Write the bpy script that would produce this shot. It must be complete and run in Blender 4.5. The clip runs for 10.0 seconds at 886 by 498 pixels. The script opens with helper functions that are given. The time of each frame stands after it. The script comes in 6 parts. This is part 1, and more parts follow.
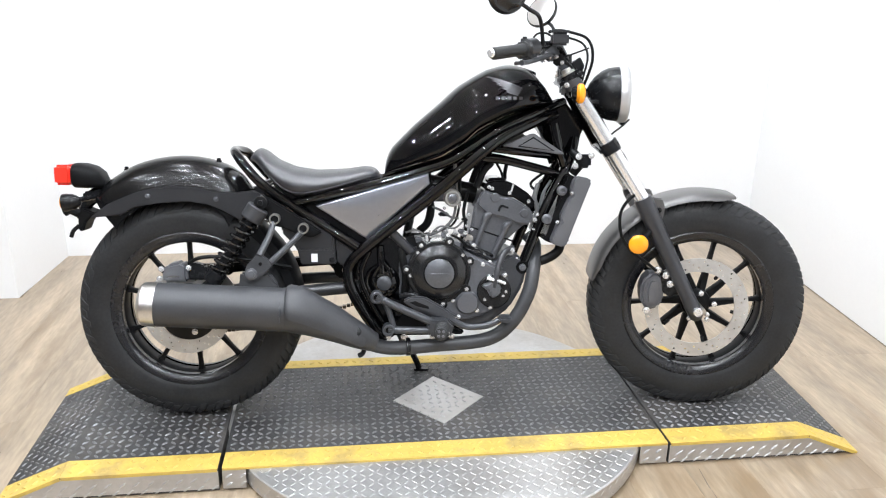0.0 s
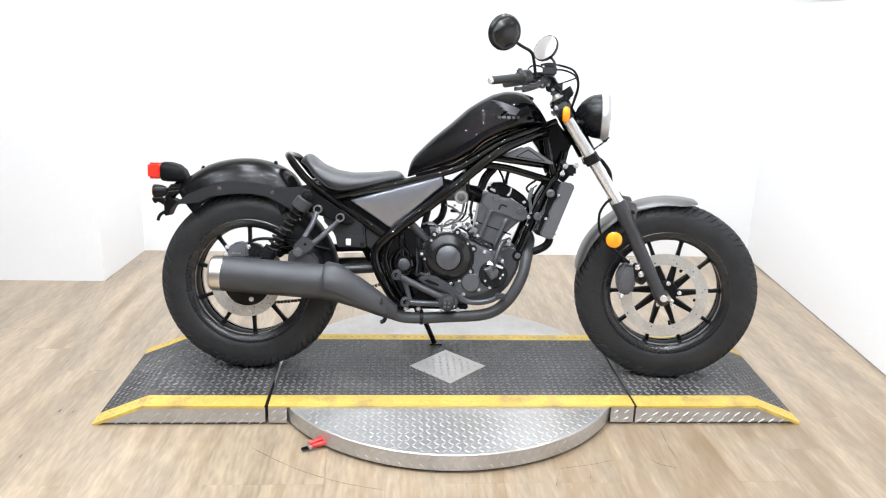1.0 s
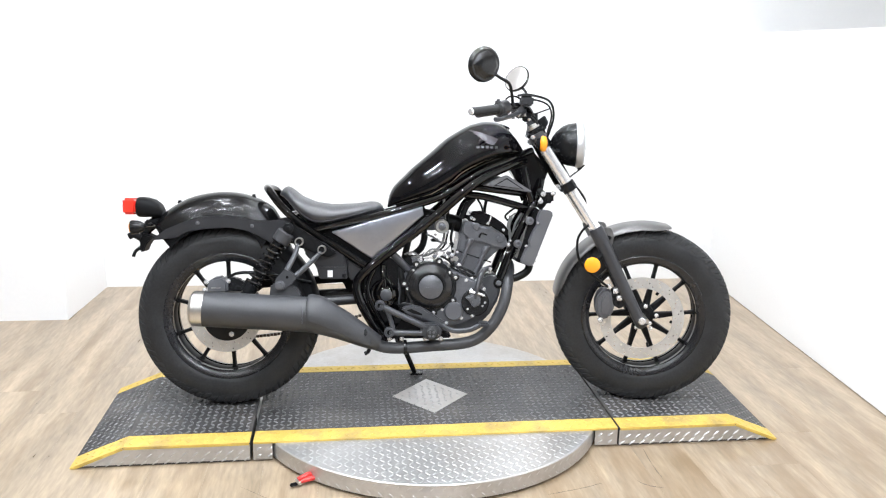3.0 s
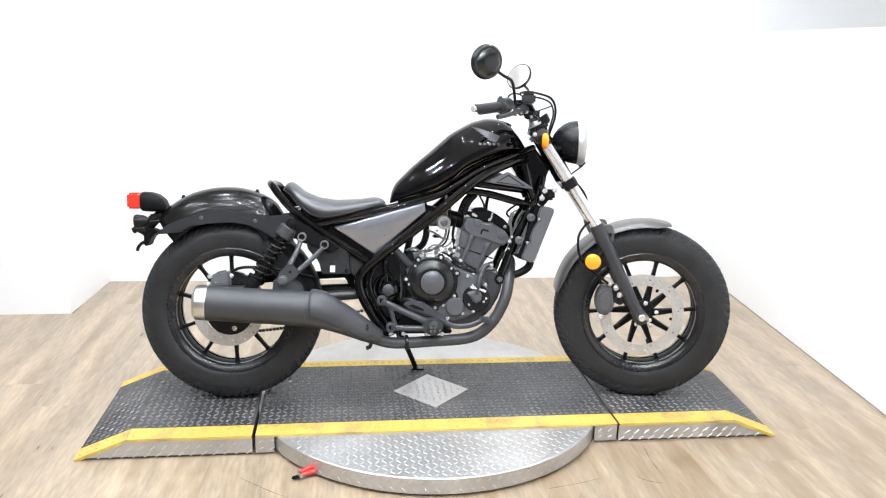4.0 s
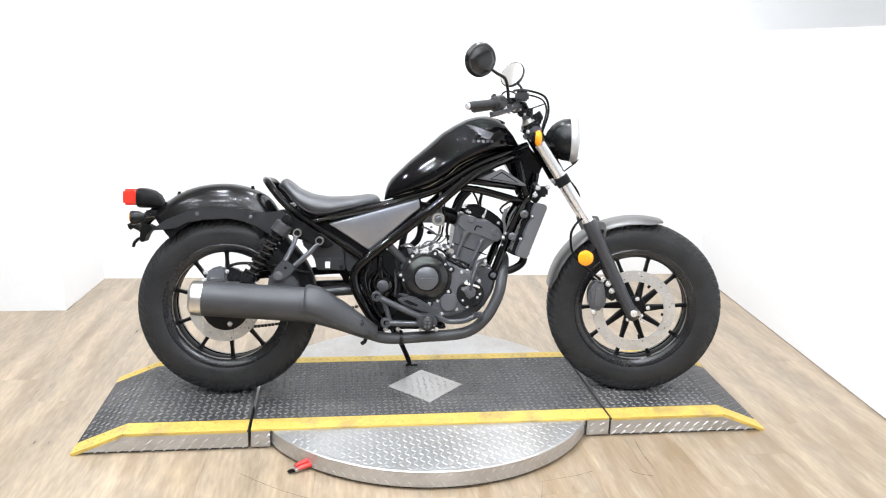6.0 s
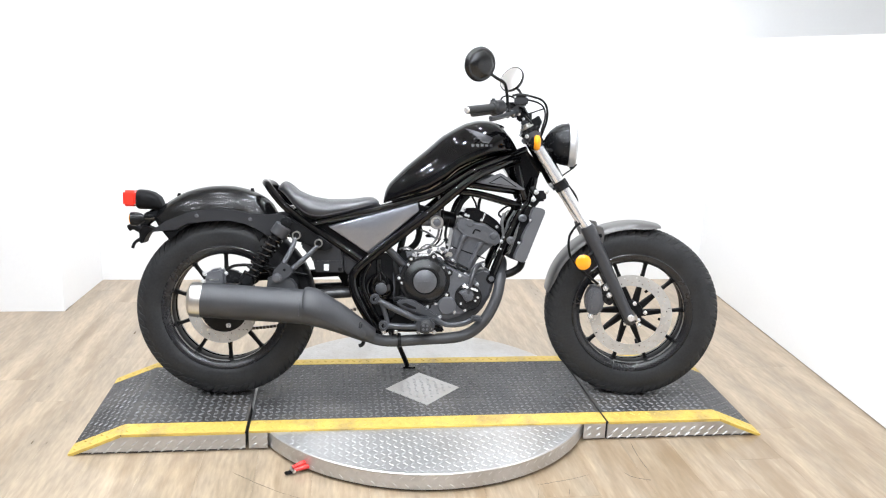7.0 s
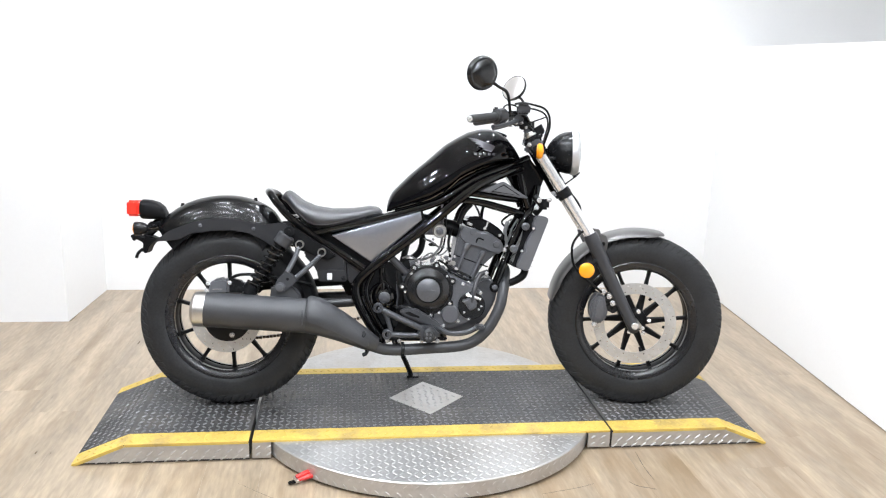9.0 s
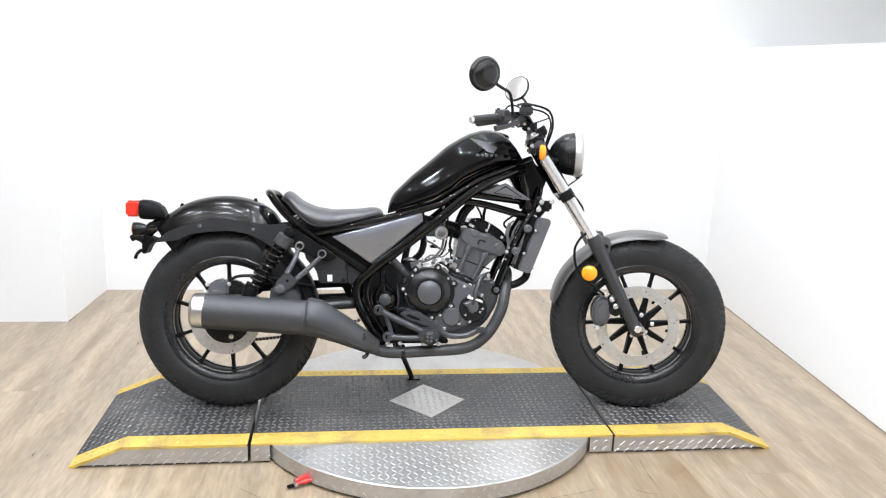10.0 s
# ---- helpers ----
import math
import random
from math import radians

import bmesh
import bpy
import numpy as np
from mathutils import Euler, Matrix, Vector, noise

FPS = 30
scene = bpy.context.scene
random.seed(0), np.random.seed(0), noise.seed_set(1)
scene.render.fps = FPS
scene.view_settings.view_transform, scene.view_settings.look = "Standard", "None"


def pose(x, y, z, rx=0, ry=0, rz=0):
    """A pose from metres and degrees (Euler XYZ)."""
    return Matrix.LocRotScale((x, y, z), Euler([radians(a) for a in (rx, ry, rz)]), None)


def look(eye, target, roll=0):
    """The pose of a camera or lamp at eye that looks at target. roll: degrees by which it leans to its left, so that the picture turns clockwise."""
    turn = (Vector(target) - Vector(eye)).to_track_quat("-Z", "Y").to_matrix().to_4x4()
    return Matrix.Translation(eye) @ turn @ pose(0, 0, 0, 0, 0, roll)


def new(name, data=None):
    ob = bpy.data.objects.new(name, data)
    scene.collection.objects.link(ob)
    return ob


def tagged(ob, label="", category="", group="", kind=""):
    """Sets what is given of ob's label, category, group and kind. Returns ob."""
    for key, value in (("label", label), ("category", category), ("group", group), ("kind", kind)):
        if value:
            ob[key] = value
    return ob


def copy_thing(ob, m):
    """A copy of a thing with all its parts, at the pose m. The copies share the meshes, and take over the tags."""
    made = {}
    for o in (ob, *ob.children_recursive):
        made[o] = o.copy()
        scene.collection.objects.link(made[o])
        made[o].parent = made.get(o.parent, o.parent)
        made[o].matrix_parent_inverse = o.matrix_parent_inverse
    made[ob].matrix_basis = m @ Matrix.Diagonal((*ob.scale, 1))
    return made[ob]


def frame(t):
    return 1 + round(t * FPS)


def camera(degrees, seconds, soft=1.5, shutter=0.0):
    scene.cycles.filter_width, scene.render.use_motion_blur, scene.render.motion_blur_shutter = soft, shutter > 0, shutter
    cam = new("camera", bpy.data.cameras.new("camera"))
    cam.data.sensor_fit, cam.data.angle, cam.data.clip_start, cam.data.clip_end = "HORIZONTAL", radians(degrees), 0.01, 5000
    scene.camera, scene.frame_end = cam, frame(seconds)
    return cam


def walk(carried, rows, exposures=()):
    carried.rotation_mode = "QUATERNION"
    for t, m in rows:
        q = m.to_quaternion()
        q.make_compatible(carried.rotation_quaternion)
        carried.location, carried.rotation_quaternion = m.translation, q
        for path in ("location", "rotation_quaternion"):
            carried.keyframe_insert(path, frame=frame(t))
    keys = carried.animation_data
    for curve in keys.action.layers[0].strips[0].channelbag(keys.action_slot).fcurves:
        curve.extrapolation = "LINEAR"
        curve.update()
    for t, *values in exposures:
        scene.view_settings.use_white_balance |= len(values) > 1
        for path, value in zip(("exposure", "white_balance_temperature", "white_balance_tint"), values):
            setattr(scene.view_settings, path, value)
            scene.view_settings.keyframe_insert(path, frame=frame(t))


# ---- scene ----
cam = camera(58.5, 10.0, soft=1.15)
PATH = [
    (0, (-0.276, -1.919, 1.318), (-0.027, -0.037, 0.688), 1.0),
    (0.1, (-0.265, -1.994, 1.329), (-0.024, -0.097, 0.748), 1.0),
    (0.2, (-0.263, -2.074, 1.345), (-0.023, -0.170, 0.784), 1.5),
    (0.3, (-0.248, -2.150, 1.345), (-0.028, -0.240, 0.796), 1.8),
    (0.4, (-0.233, -2.225, 1.342), (-0.039, -0.309, 0.805), 2.4),
    (0.5, (-0.218, -2.297, 1.339), (-0.044, -0.382, 0.791), 2.0),
    (0.6, (-0.200, -2.346, 1.345), (-0.056, -0.433, 0.781), 0.8),
    (0.7, (-0.185, -2.393, 1.347), (-0.058, -0.484, 0.765), 1.1),
    (0.8, (-0.195, -2.428, 1.349), (-0.074, -0.515, 0.780), 1.5),
    (0.9, (-0.184, -2.445, 1.355), (-0.050, -0.528, 0.804), 2.0),
    (1, (-0.197, -2.469, 1.345), (-0.074, -0.553, 0.787), 1.7),
    (1.1, (-0.192, -2.463, 1.350), (-0.048, -0.545, 0.803), 2.0),
    (1.2, (-0.215, -2.464, 1.351), (-0.046, -0.541, 0.834), 1.8),
    (1.3, (-0.224, -2.463, 1.359), (-0.043, -0.539, 0.846), 1.3),
    (1.4, (-0.239, -2.457, 1.356), (-0.065, -0.536, 0.830), 0.8),
    (1.5, (-0.262, -2.460, 1.358), (-0.056, -0.537, 0.848), 1.2),
    (1.7, (-0.273, -2.451, 1.360), (-0.053, -0.523, 0.875), 1.5),
    (2, (-0.304, -2.449, 1.356), (-0.067, -0.524, 0.866), 1.2),
    (2.5, (-0.311, -2.460, 1.355), (-0.061, -0.536, 0.867), 1.1),
    (4, (-0.321, -2.494, 1.352), (-0.071, -0.572, 0.858), 1.6),
    (4.5, (-0.319, -2.499, 1.354), (-0.065, -0.578, 0.856), 1.7),
    (5, (-0.319, -2.504, 1.353), (-0.053, -0.587, 0.849), 1.8),
    (5.5, (-0.323, -2.516, 1.349), (-0.058, -0.598, 0.850), 1.6),
    (7, (-0.331, -2.534, 1.348), (-0.059, -0.613, 0.863), 2.2),
    (7.5, (-0.329, -2.547, 1.351), (-0.060, -0.621, 0.882), 1.8),
    (8, (-0.326, -2.548, 1.348), (-0.061, -0.620, 0.886), 1.6),
    (8.5, (-0.329, -2.544, 1.354), (-0.066, -0.614, 0.901), 1.8),
    (9, (-0.328, -2.535, 1.345), (-0.066, -0.607, 0.883), 1.9),
    (9.5, (-0.323, -2.520, 1.345), (-0.064, -0.592, 0.881), 1.9),
    (10, (-0.321, -2.508, 1.347), (-0.065, -0.580, 0.884), 2.1),
]
walk(cam, [(t, look(eye, target, roll)) for t, eye, target, roll in PATH],
     [(0.0, -0.1), (1.0, -0.08), (2.5, -0.02), (4.0, 0.04), (5.5, 0.04), (7.5, -0.03), (9.0, -0.1), (10.0, -0.13)])

# ---- light ----
LAMP_WATTS = 4400.0
world = bpy.data.worlds.new("world")
world.use_nodes = True
scene.world = world
world.node_tree.nodes["Background"].inputs[0].default_value = (0.8, 0.85, 0.9, 1)
world.node_tree.nodes["Background"].inputs[1].default_value = 0.1

# ---- materials ----
def material(name, colour, rough, metal=0.0, vary=0.15, scale=8.0, fine=90.0, bump=0.05, coat=0.0, rough_vary=0.08, spec=0.5,
             stretch=(1, 1, 1), per_piece=0.0, dirt=None, dirt_amount=0.0, dirt_scale=3.0, stains=()):
    """A surface with broad and fine variation of colour, gloss and relief, in object space. stains: (x, y, radius, strength) of worn patches in the room."""
    m = bpy.data.materials.new(name)
    m.use_nodes = True
    nt = m.node_tree
    n, li = nt.nodes, nt.links
    bs = n["Principled BSDF"]
    co = n.new("ShaderNodeTexCoord")
    mp = n.new("ShaderNodeMapping")
    mp.inputs["Scale"].default_value = stretch
    li.new(co.outputs["Object"], mp.inputs["Vector"])
    src = mp.outputs["Vector"]
    if per_piece:
        info = n.new("ShaderNodeObjectInfo")
        place = n.new("ShaderNodeNewGeometry")
        li.new(place.outputs["Position"], mp.inputs["Vector"])
        add = n.new("ShaderNodeVectorMath")
        add.operation = "MULTIPLY_ADD"
        li.new(info.outputs["Random"], add.inputs[0])
        add.inputs[1].default_value = (0.25, 0.45, 0.0)
        li.new(src, add.inputs[2])
        src = add.outputs[0]
    broad = n.new("ShaderNodeTexNoise")
    broad.inputs["Scale"].default_value, broad.inputs["Detail"].default_value = scale, 5
    small = n.new("ShaderNodeTexNoise")
    small.inputs["Scale"].default_value, small.inputs["Detail"].default_value = fine, 3
    li.new(src, broad.inputs["Vector"]), li.new(src, small.inputs["Vector"])
    mixn = n.new("ShaderNodeMath")
    mixn.operation = "MULTIPLY_ADD"
    li.new(small.outputs["Fac"], mixn.inputs[0])
    mixn.inputs[1].default_value = 0.4
    half = n.new("ShaderNodeMath")
    half.operation = "MULTIPLY"
    li.new(broad.outputs["Fac"], half.inputs[0])
    half.inputs[1].default_value = 0.6
    li.new(half.outputs[0], mixn.inputs[2])
    ramp = n.new("ShaderNodeValToRGB")
    lo, hi = 1 - vary, 1 + vary
    ramp.color_ramp.elements[0].position, ramp.color_ramp.elements[1].position = 0.32, 0.68
    ramp.color_ramp.elements[0].color = (colour[0] * lo, colour[1] * lo, colour[2] * lo, 1)
    ramp.color_ramp.elements[1].color = (min(1, colour[0] * hi), min(1, colour[1] * hi), min(1, colour[2] * hi), 1)
    li.new(mixn.outputs[0], ramp.inputs["Fac"])
    col = ramp.outputs["Color"]
    if per_piece:
        hsv = n.new("ShaderNodeHueSaturation")
        mr = n.new("ShaderNodeMapRange")
        li.new(info.outputs["Random"], mr.inputs["Value"])
        mr.inputs["To Min"].default_value, mr.inputs["To Max"].default_value = 1 - per_piece, 1 + per_piece
        li.new(mr.outputs[0], hsv.inputs["Value"])
        li.new(col, hsv.inputs["Color"])
        col = hsv.outputs["Color"]
    if dirt is not None:
        dn = n.new("ShaderNodeTexNoise")
        dn.inputs["Scale"].default_value, dn.inputs["Detail"].default_value, dn.inputs["Roughness"].default_value = dirt_scale, 8, 0.65
        li.new(src if per_piece else co.outputs["Object"], dn.inputs["Vector"])
        dr = n.new("ShaderNodeMapRange")
        dr.inputs["From Min"].default_value, dr.inputs["From Max"].default_value = 0.5, 0.72
        dr.inputs["To Max"].default_value = dirt_amount
        amount = dn.outputs["Fac"]
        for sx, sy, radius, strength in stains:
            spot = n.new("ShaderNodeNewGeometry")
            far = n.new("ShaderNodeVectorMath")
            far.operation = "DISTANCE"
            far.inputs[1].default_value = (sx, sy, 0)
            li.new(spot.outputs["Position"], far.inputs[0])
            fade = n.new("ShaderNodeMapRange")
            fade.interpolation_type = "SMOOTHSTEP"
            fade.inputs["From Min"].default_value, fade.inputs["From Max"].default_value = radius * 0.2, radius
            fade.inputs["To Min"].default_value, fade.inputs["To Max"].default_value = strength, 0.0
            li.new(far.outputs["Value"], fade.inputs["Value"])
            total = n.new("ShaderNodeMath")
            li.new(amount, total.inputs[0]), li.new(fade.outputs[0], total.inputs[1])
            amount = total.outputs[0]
        li.new(amount, dr.inputs["Value"])
        mx = n.new("ShaderNodeMix")
        mx.data_type = "RGBA"
        li.new(dr.outputs[0], mx.inputs[0])
        li.new(col, mx.inputs[6])
        mx.inputs[7].default_value = (*dirt, 1)
        col = mx.outputs[2]
    li.new(col, bs.inputs["Base Color"])
    rr = n.new("ShaderNodeMapRange")
    rr.inputs["To Min"].default_value, rr.inputs["To Max"].default_value = max(0.02, rough - rough_vary), min(1, rough + rough_vary)
    li.new(mixn.outputs[0], rr.inputs["Value"])
    li.new(rr.outputs[0], bs.inputs["Roughness"])
    bs.inputs["Metallic"].default_value = metal
    bs.inputs["Specular IOR Level"].default_value = spec
    bs.inputs["Coat Weight"].default_value = coat
    bs.inputs["Coat Roughness"].default_value = 0.04
    if bump:
        bp = n.new("ShaderNodeBump")
        bp.inputs["Strength"].default_value, bp.inputs["Distance"].default_value = bump, 0.002
        li.new(small.outputs["Fac"], bp.inputs["Height"])
        li.new(bp.outputs[0], bs.inputs["Normal"])
    return m


def glow(name, colour, strength):
    m = bpy.data.materials.new(name)
    m.use_nodes = True
    bs = m.node_tree.nodes["Principled BSDF"]
    bs.inputs["Base Color"].default_value = (*colour, 1)
    bs.inputs["Emission Color"].default_value = (*colour, 1)
    bs.inputs["Emission Strength"].default_value = strength
    return m


def clear(name, colour, rough=0.05, through_light=1.0):
    m = bpy.data.materials.new(name)
    m.use_nodes = True
    bs = m.node_tree.nodes["Principled BSDF"]
    bs.inputs["Base Color"].default_value = (*colour, 1)
    bs.inputs["Roughness"].default_value = rough
    bs.inputs["Transmission Weight"].default_value = through_light
    bs.inputs["IOR"].default_value = 1.45
    return m


WALL = material("white_wall_paint", (0.815, 0.810, 0.803), 0.6, vary=0.015, scale=1.5, fine=60, bump=0.12, rough_vary=0.05)
# for added, unseen walls: kept dark so the black paint reflects less
UNSEEN_WALL = material("unseen_dark_wall", (0.22, 0.22, 0.225), 0.8, vary=0.05, scale=1.2)
CEILING = material("ceiling_white", (0.78, 0.78, 0.77), 0.85, vary=0.04, scale=3, fine=120, bump=0.2)
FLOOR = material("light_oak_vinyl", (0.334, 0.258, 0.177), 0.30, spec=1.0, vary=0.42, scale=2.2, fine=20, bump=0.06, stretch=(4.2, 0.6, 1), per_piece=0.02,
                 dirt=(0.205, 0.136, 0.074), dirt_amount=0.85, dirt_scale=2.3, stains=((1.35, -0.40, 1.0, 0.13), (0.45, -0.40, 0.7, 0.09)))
FLOOR_BASE = material("floor_screed", (0.24, 0.20, 0.155), 0.9)
TREAD_BLACK = material("black_tread_plate", (0.044, 0.0435, 0.044), 0.5, vary=0.35, scale=7, bump=0.15, dirt=(0.120, 0.104, 0.090), dirt_amount=0.6, dirt_scale=5)
# worn bars; their glints are also put into this paler colour
TREAD_BAR = material("worn_glint_tread_bars", (0.165, 0.164, 0.166), 0.38, metal=0.35, vary=0.4, scale=9, bump=0.1)
YELLOW = material("yellow_floor_paint", (0.575, 0.400, 0.086), 0.55, vary=0.12, scale=6, bump=0.15, dirt=(0.24, 0.18, 0.09), dirt_amount=0.7, dirt_scale=9)
ALU = material("tread_plate_aluminium", (0.490, 0.481, 0.471), 0.33, metal=0.7, vary=0.14, scale=5, fine=60, bump=0.1, dirt=(0.33, 0.29, 0.245), dirt_amount=0.5, dirt_scale=4)
ALU_BAR = material("polished_tread_bars", (0.54, 0.535, 0.53), 0.42, metal=0.7, vary=0.10, scale=9)
GLOSS = material("gloss_black_paint", (0.0025, 0.0025, 0.0030), 0.045, vary=0.1, bump=0.0, rough_vary=0.02, spec=0.30)
GUARD_PAINT = material("mudguard_black_paint", (0.004, 0.004, 0.0043), 0.19, vary=0.15, bump=0.01, rough_vary=0.03, spec=0.35)
FRAME_PAINT = material("gloss_black_frame", (0.0015, 0.0015, 0.0018), 0.042, vary=0.2, bump=0.0, rough_vary=0.012, spec=0.45)
SATIN = material("satin_black_metal", (0.0085, 0.0087, 0.0095), 0.26, vary=0.2, bump=0.06, spec=0.24)
PLASTIC = material("matt_black_plastic", (0.0075, 0.0075, 0.008), 0.46, vary=0.2, bump=0.15, fine=220, spec=0.08)
GREY_PLASTIC = material("dark_grey_plastic", (0.082, 0.082, 0.088), 0.46, vary=0.12, bump=0.15, fine=220)
FORK_GREY = material("satin_gunmetal_fork", (0.030, 0.0305, 0.034), 0.32, vary=0.15, bump=0.05, spec=0.5)
STAY = material("satin_black_stay", (0.0185, 0.0185, 0.0205), 0.34, vary=0.15, bump=0.1, fine=200)
EXHAUST = material("heatproof_black_exhaust", (0.038, 0.0385, 0.0415), 0.44, vary=0.2, scale=14, bump=0.10, fine=200, spec=0.45)
RUBBER = material("tyre_rubber", (0.0180, 0.0182, 0.0192), 0.44, vary=0.42, scale=10, fine=140, bump=0.10, spec=0.32)
TREAD_RUBBER = material("worn_tread_rubber", (0.024, 0.024, 0.025), 0.58, vary=0.3, scale=14, fine=140, bump=0.15, spec=0.3)
RIM_LIP = material("satin_wheel_lip", (0.009, 0.009, 0.0105), 0.26, vary=0.2, bump=0.04, spec=0.6)
RIM = material("black_cast_wheel", (0.007, 0.007, 0.0075), 0.5, vary=0.2, bump=0.05, spec=0.12)
ENGINE = material("dark_grey_engine_paint", (0.105, 0.107, 0.116), 0.34, metal=0.4, vary=0.22, bump=0.2, fine=160)
ENGINE_LIGHT = material("grey_engine_cover", (0.125, 0.127, 0.137), 0.32, metal=0.4, vary=0.12, bump=0.12, fine=160)
ENGINE_BLACK = material("black_engine_case", (0.007, 0.007, 0.0075), 0.20, vary=0.2, bump=0.08, spec=0.2)
GRAPHITE = material("graphite_side_panel", (0.335, 0.35, 0.395), 0.30, metal=0.85, vary=0.05, bump=0.02)
FENDER_GREY = material("matt_steel_grey_fender", (0.125, 0.120, 0.117), 0.36, metal=0.5, vary=0.12, bump=0.04)
CHROME = material("chrome", (0.92, 0.92, 0.93), 0.20, metal=0.78, vary=0.02, bump=0.0, rough_vary=0.05)
STEEL = material("brushed_steel", (0.62, 0.60, 0.57), 0.30, metal=0.95, vary=0.1, bump=0.06, fine=200)
ZINC = material("zinc_plated_bolt", (0.86, 0.855, 0.85), 0.26, metal=0.75, vary=0.06)
DISC = material("brake_disc_steel", (0.60, 0.59, 0.575), 0.36, metal=0.75, vary=0.10, scale=20, bump=0.05)
VINYL = material("black_seat_vinyl", (0.018, 0.018, 0.0215), 0.36, vary=0.12, bump=0.30, fine=320, spec=0.8)
GRIP_RUBBER = material("grip_rubber", (0.020, 0.020, 0.0205), 0.6, vary=0.15, bump=0.3, fine=260)
BRACKET = material("grey_cast_bracket", (0.058, 0.060, 0.066), 0.34, metal=0.3, vary=0.2, bump=0.12, fine=160)
CLUTCH = material("satin_black_clutch_cover", (0.009, 0.009, 0.0095), 0.20, vary=0.2, bump=0.04, spec=0.5)
SPRING = material("gloss_black_spring", (0.005, 0.005, 0.0053), 0.07, vary=0.1, bump=0.0, rough_vary=0.02, spec=1.0)
CRACK = material("dark_floor_crack", (0.13, 0.115, 0.10), 0.8, vary=0.3, scale=30)
# half-diffuse grey: the pale surroundings mirrored in the rim are put into the colour
BEZEL = material("greyed_chrome_bezel", (0.50, 0.50, 0.505), 0.36, metal=0.6, vary=0.05, bump=0.02)
MIRROR_BACK = material("black_mirror_shell", (0.008, 0.008, 0.0085), 0.22, vary=0.2, bump=0.03, spec=0.5)
PALE_LEAD = material("grey_lead", (0.10, 0.10, 0.10), 0.45, vary=0.15)
CHAIN = material("oiled_steel_chain", (0.075, 0.062, 0.050), 0.38, metal=0.6, vary=0.3)
HOSE = material("hose_rubber", (0.005, 0.005, 0.005), 0.40, vary=0.2, spec=0.15)
AMBER = material("amber_plastic", (0.95, 0.34, 0.008), 0.18, vary=0.06, coat=0.5, bump=0.0)
RED_LENS = material("red_lens_plastic", (0.75, 0.035, 0.02), 0.2, vary=0.06, coat=0.5, bump=0.0)
RED_GRIP = material("red_clamp_handle", (0.62, 0.04, 0.035), 0.35, vary=0.12)
LOGO = material("silver_tank_badge", (0.055, 0.055, 0.058), 0.3, metal=0.7, vary=0.05, bump=0.0)
STICKER = material("white_sticker", (0.7, 0.7, 0.7), 0.5, vary=0.05)
MIRROR = material("mirror_glass", (0.80, 0.77, 0.76), 0.32, metal=1.0, vary=0.01, bump=0.0, rough_vary=0.02)
LENS = clear("headlight_glass", (0.95, 0.96, 0.97))


# ---- building tools ----
def part(name, bm, mat, parent=None, label="", sharp=35):
    """Links a bmesh as one mesh object under a thing or a part."""
    bmesh.ops.recalc_face_normals(bm, faces=bm.faces)
    lim = radians(sharp)
    for f in bm.faces:
        f.smooth = True
    for e in bm.edges:
        e.smooth = len(e.link_faces) == 2 and e.calc_face_angle(0.0) < lim
    me = bpy.data.meshes.new(name)
    bm.to_mesh(me)
    bm.free()
    me.materials.append(mat)
    ob = new(name, me)
    if parent is not None:
        ob.parent = parent
    if label:
        tagged(ob, label)
    return ob


def raw_part(name, verts, faces, mat, parent=None, label="", kind=""):
    me = bpy.data.meshes.new(name)
    me.from_pydata(verts, [], faces)
    me.materials.append(mat)
    ob = new(name, me)
    if parent is not None:
        ob.parent = parent
    return tagged(ob, label, kind=kind)


def empty(name, m=None):
    ob = new(name)
    ob.empty_display_size = 0.1
    if m is not None:
        ob.matrix_basis = m
    return ob


def smooth_path(pts, steps=6, closed=False):
    """A rounded line through the points (Catmull-Rom)."""
    p = [Vector(q) for q in pts]
    n = len(p)
    out = []
    last = n if closed else n - 1
    for i in range(last):
        a = p[(i - 1) % n] if closed or i > 0 else p[0] * 2 - p[1]
        b, c = p[i], p[(i + 1) % n]
        d = p[(i + 2) % n] if closed or i + 2 < n else c * 2 - b
        for k in range(steps):
            t = k / steps
            out.append(0.5 * ((2 * b) + (c - a) * t + (2 * a - 5 * b + 4 * c - d) * t * t + (3 * b - a - 3 * c + d) * t ** 3))
    if not closed:
        out.append(p[-1])
    return out


def tube(bm, pts, r, seg=12, steps=6, closed=False, cap=True, radii=None):
    """A round bar swept along a smooth line. radii: one for each given point."""
    line = smooth_path(pts, steps, closed) if steps > 1 else [Vector(q) for q in pts]
    n = len(line)
    rr = [r] * n
    if radii:
        for i in range(n):
            f = i / (n - 1) * (len(radii) - 1)
            k = min(int(f), len(radii) - 2)
            rr[i] = radii[k] + (radii[k + 1] - radii[k]) * (f - k)
    up = None
    rings = []
    for i in range(n):
        d = (line[(i + 1) % n] - line[i - 1]) if closed else (line[min(i + 1, n - 1)] - line[max(i - 1, 0)])
        d.normalize()
        if up is None:
            up = d.orthogonal().normalized()
        up = (up - d * up.dot(d)).normalized()
        side = d.cross(up)
        rings.append([bm.verts.new(line[i] + rr[i] * (math.cos(a) * up + math.sin(a) * side)) for a in (2 * math.pi * k / seg for k in range(seg))])
    for i in range(n if closed else n - 1):
        a, b = rings[i], rings[(i + 1) % n]
        for k in range(seg):
            bm.faces.new((a[k], a[(k + 1) % seg], b[(k + 1) % seg], b[k]))
    if cap and not closed:
        bm.faces.new(rings[0]), bm.faces.new(rings[-1])
    return bm


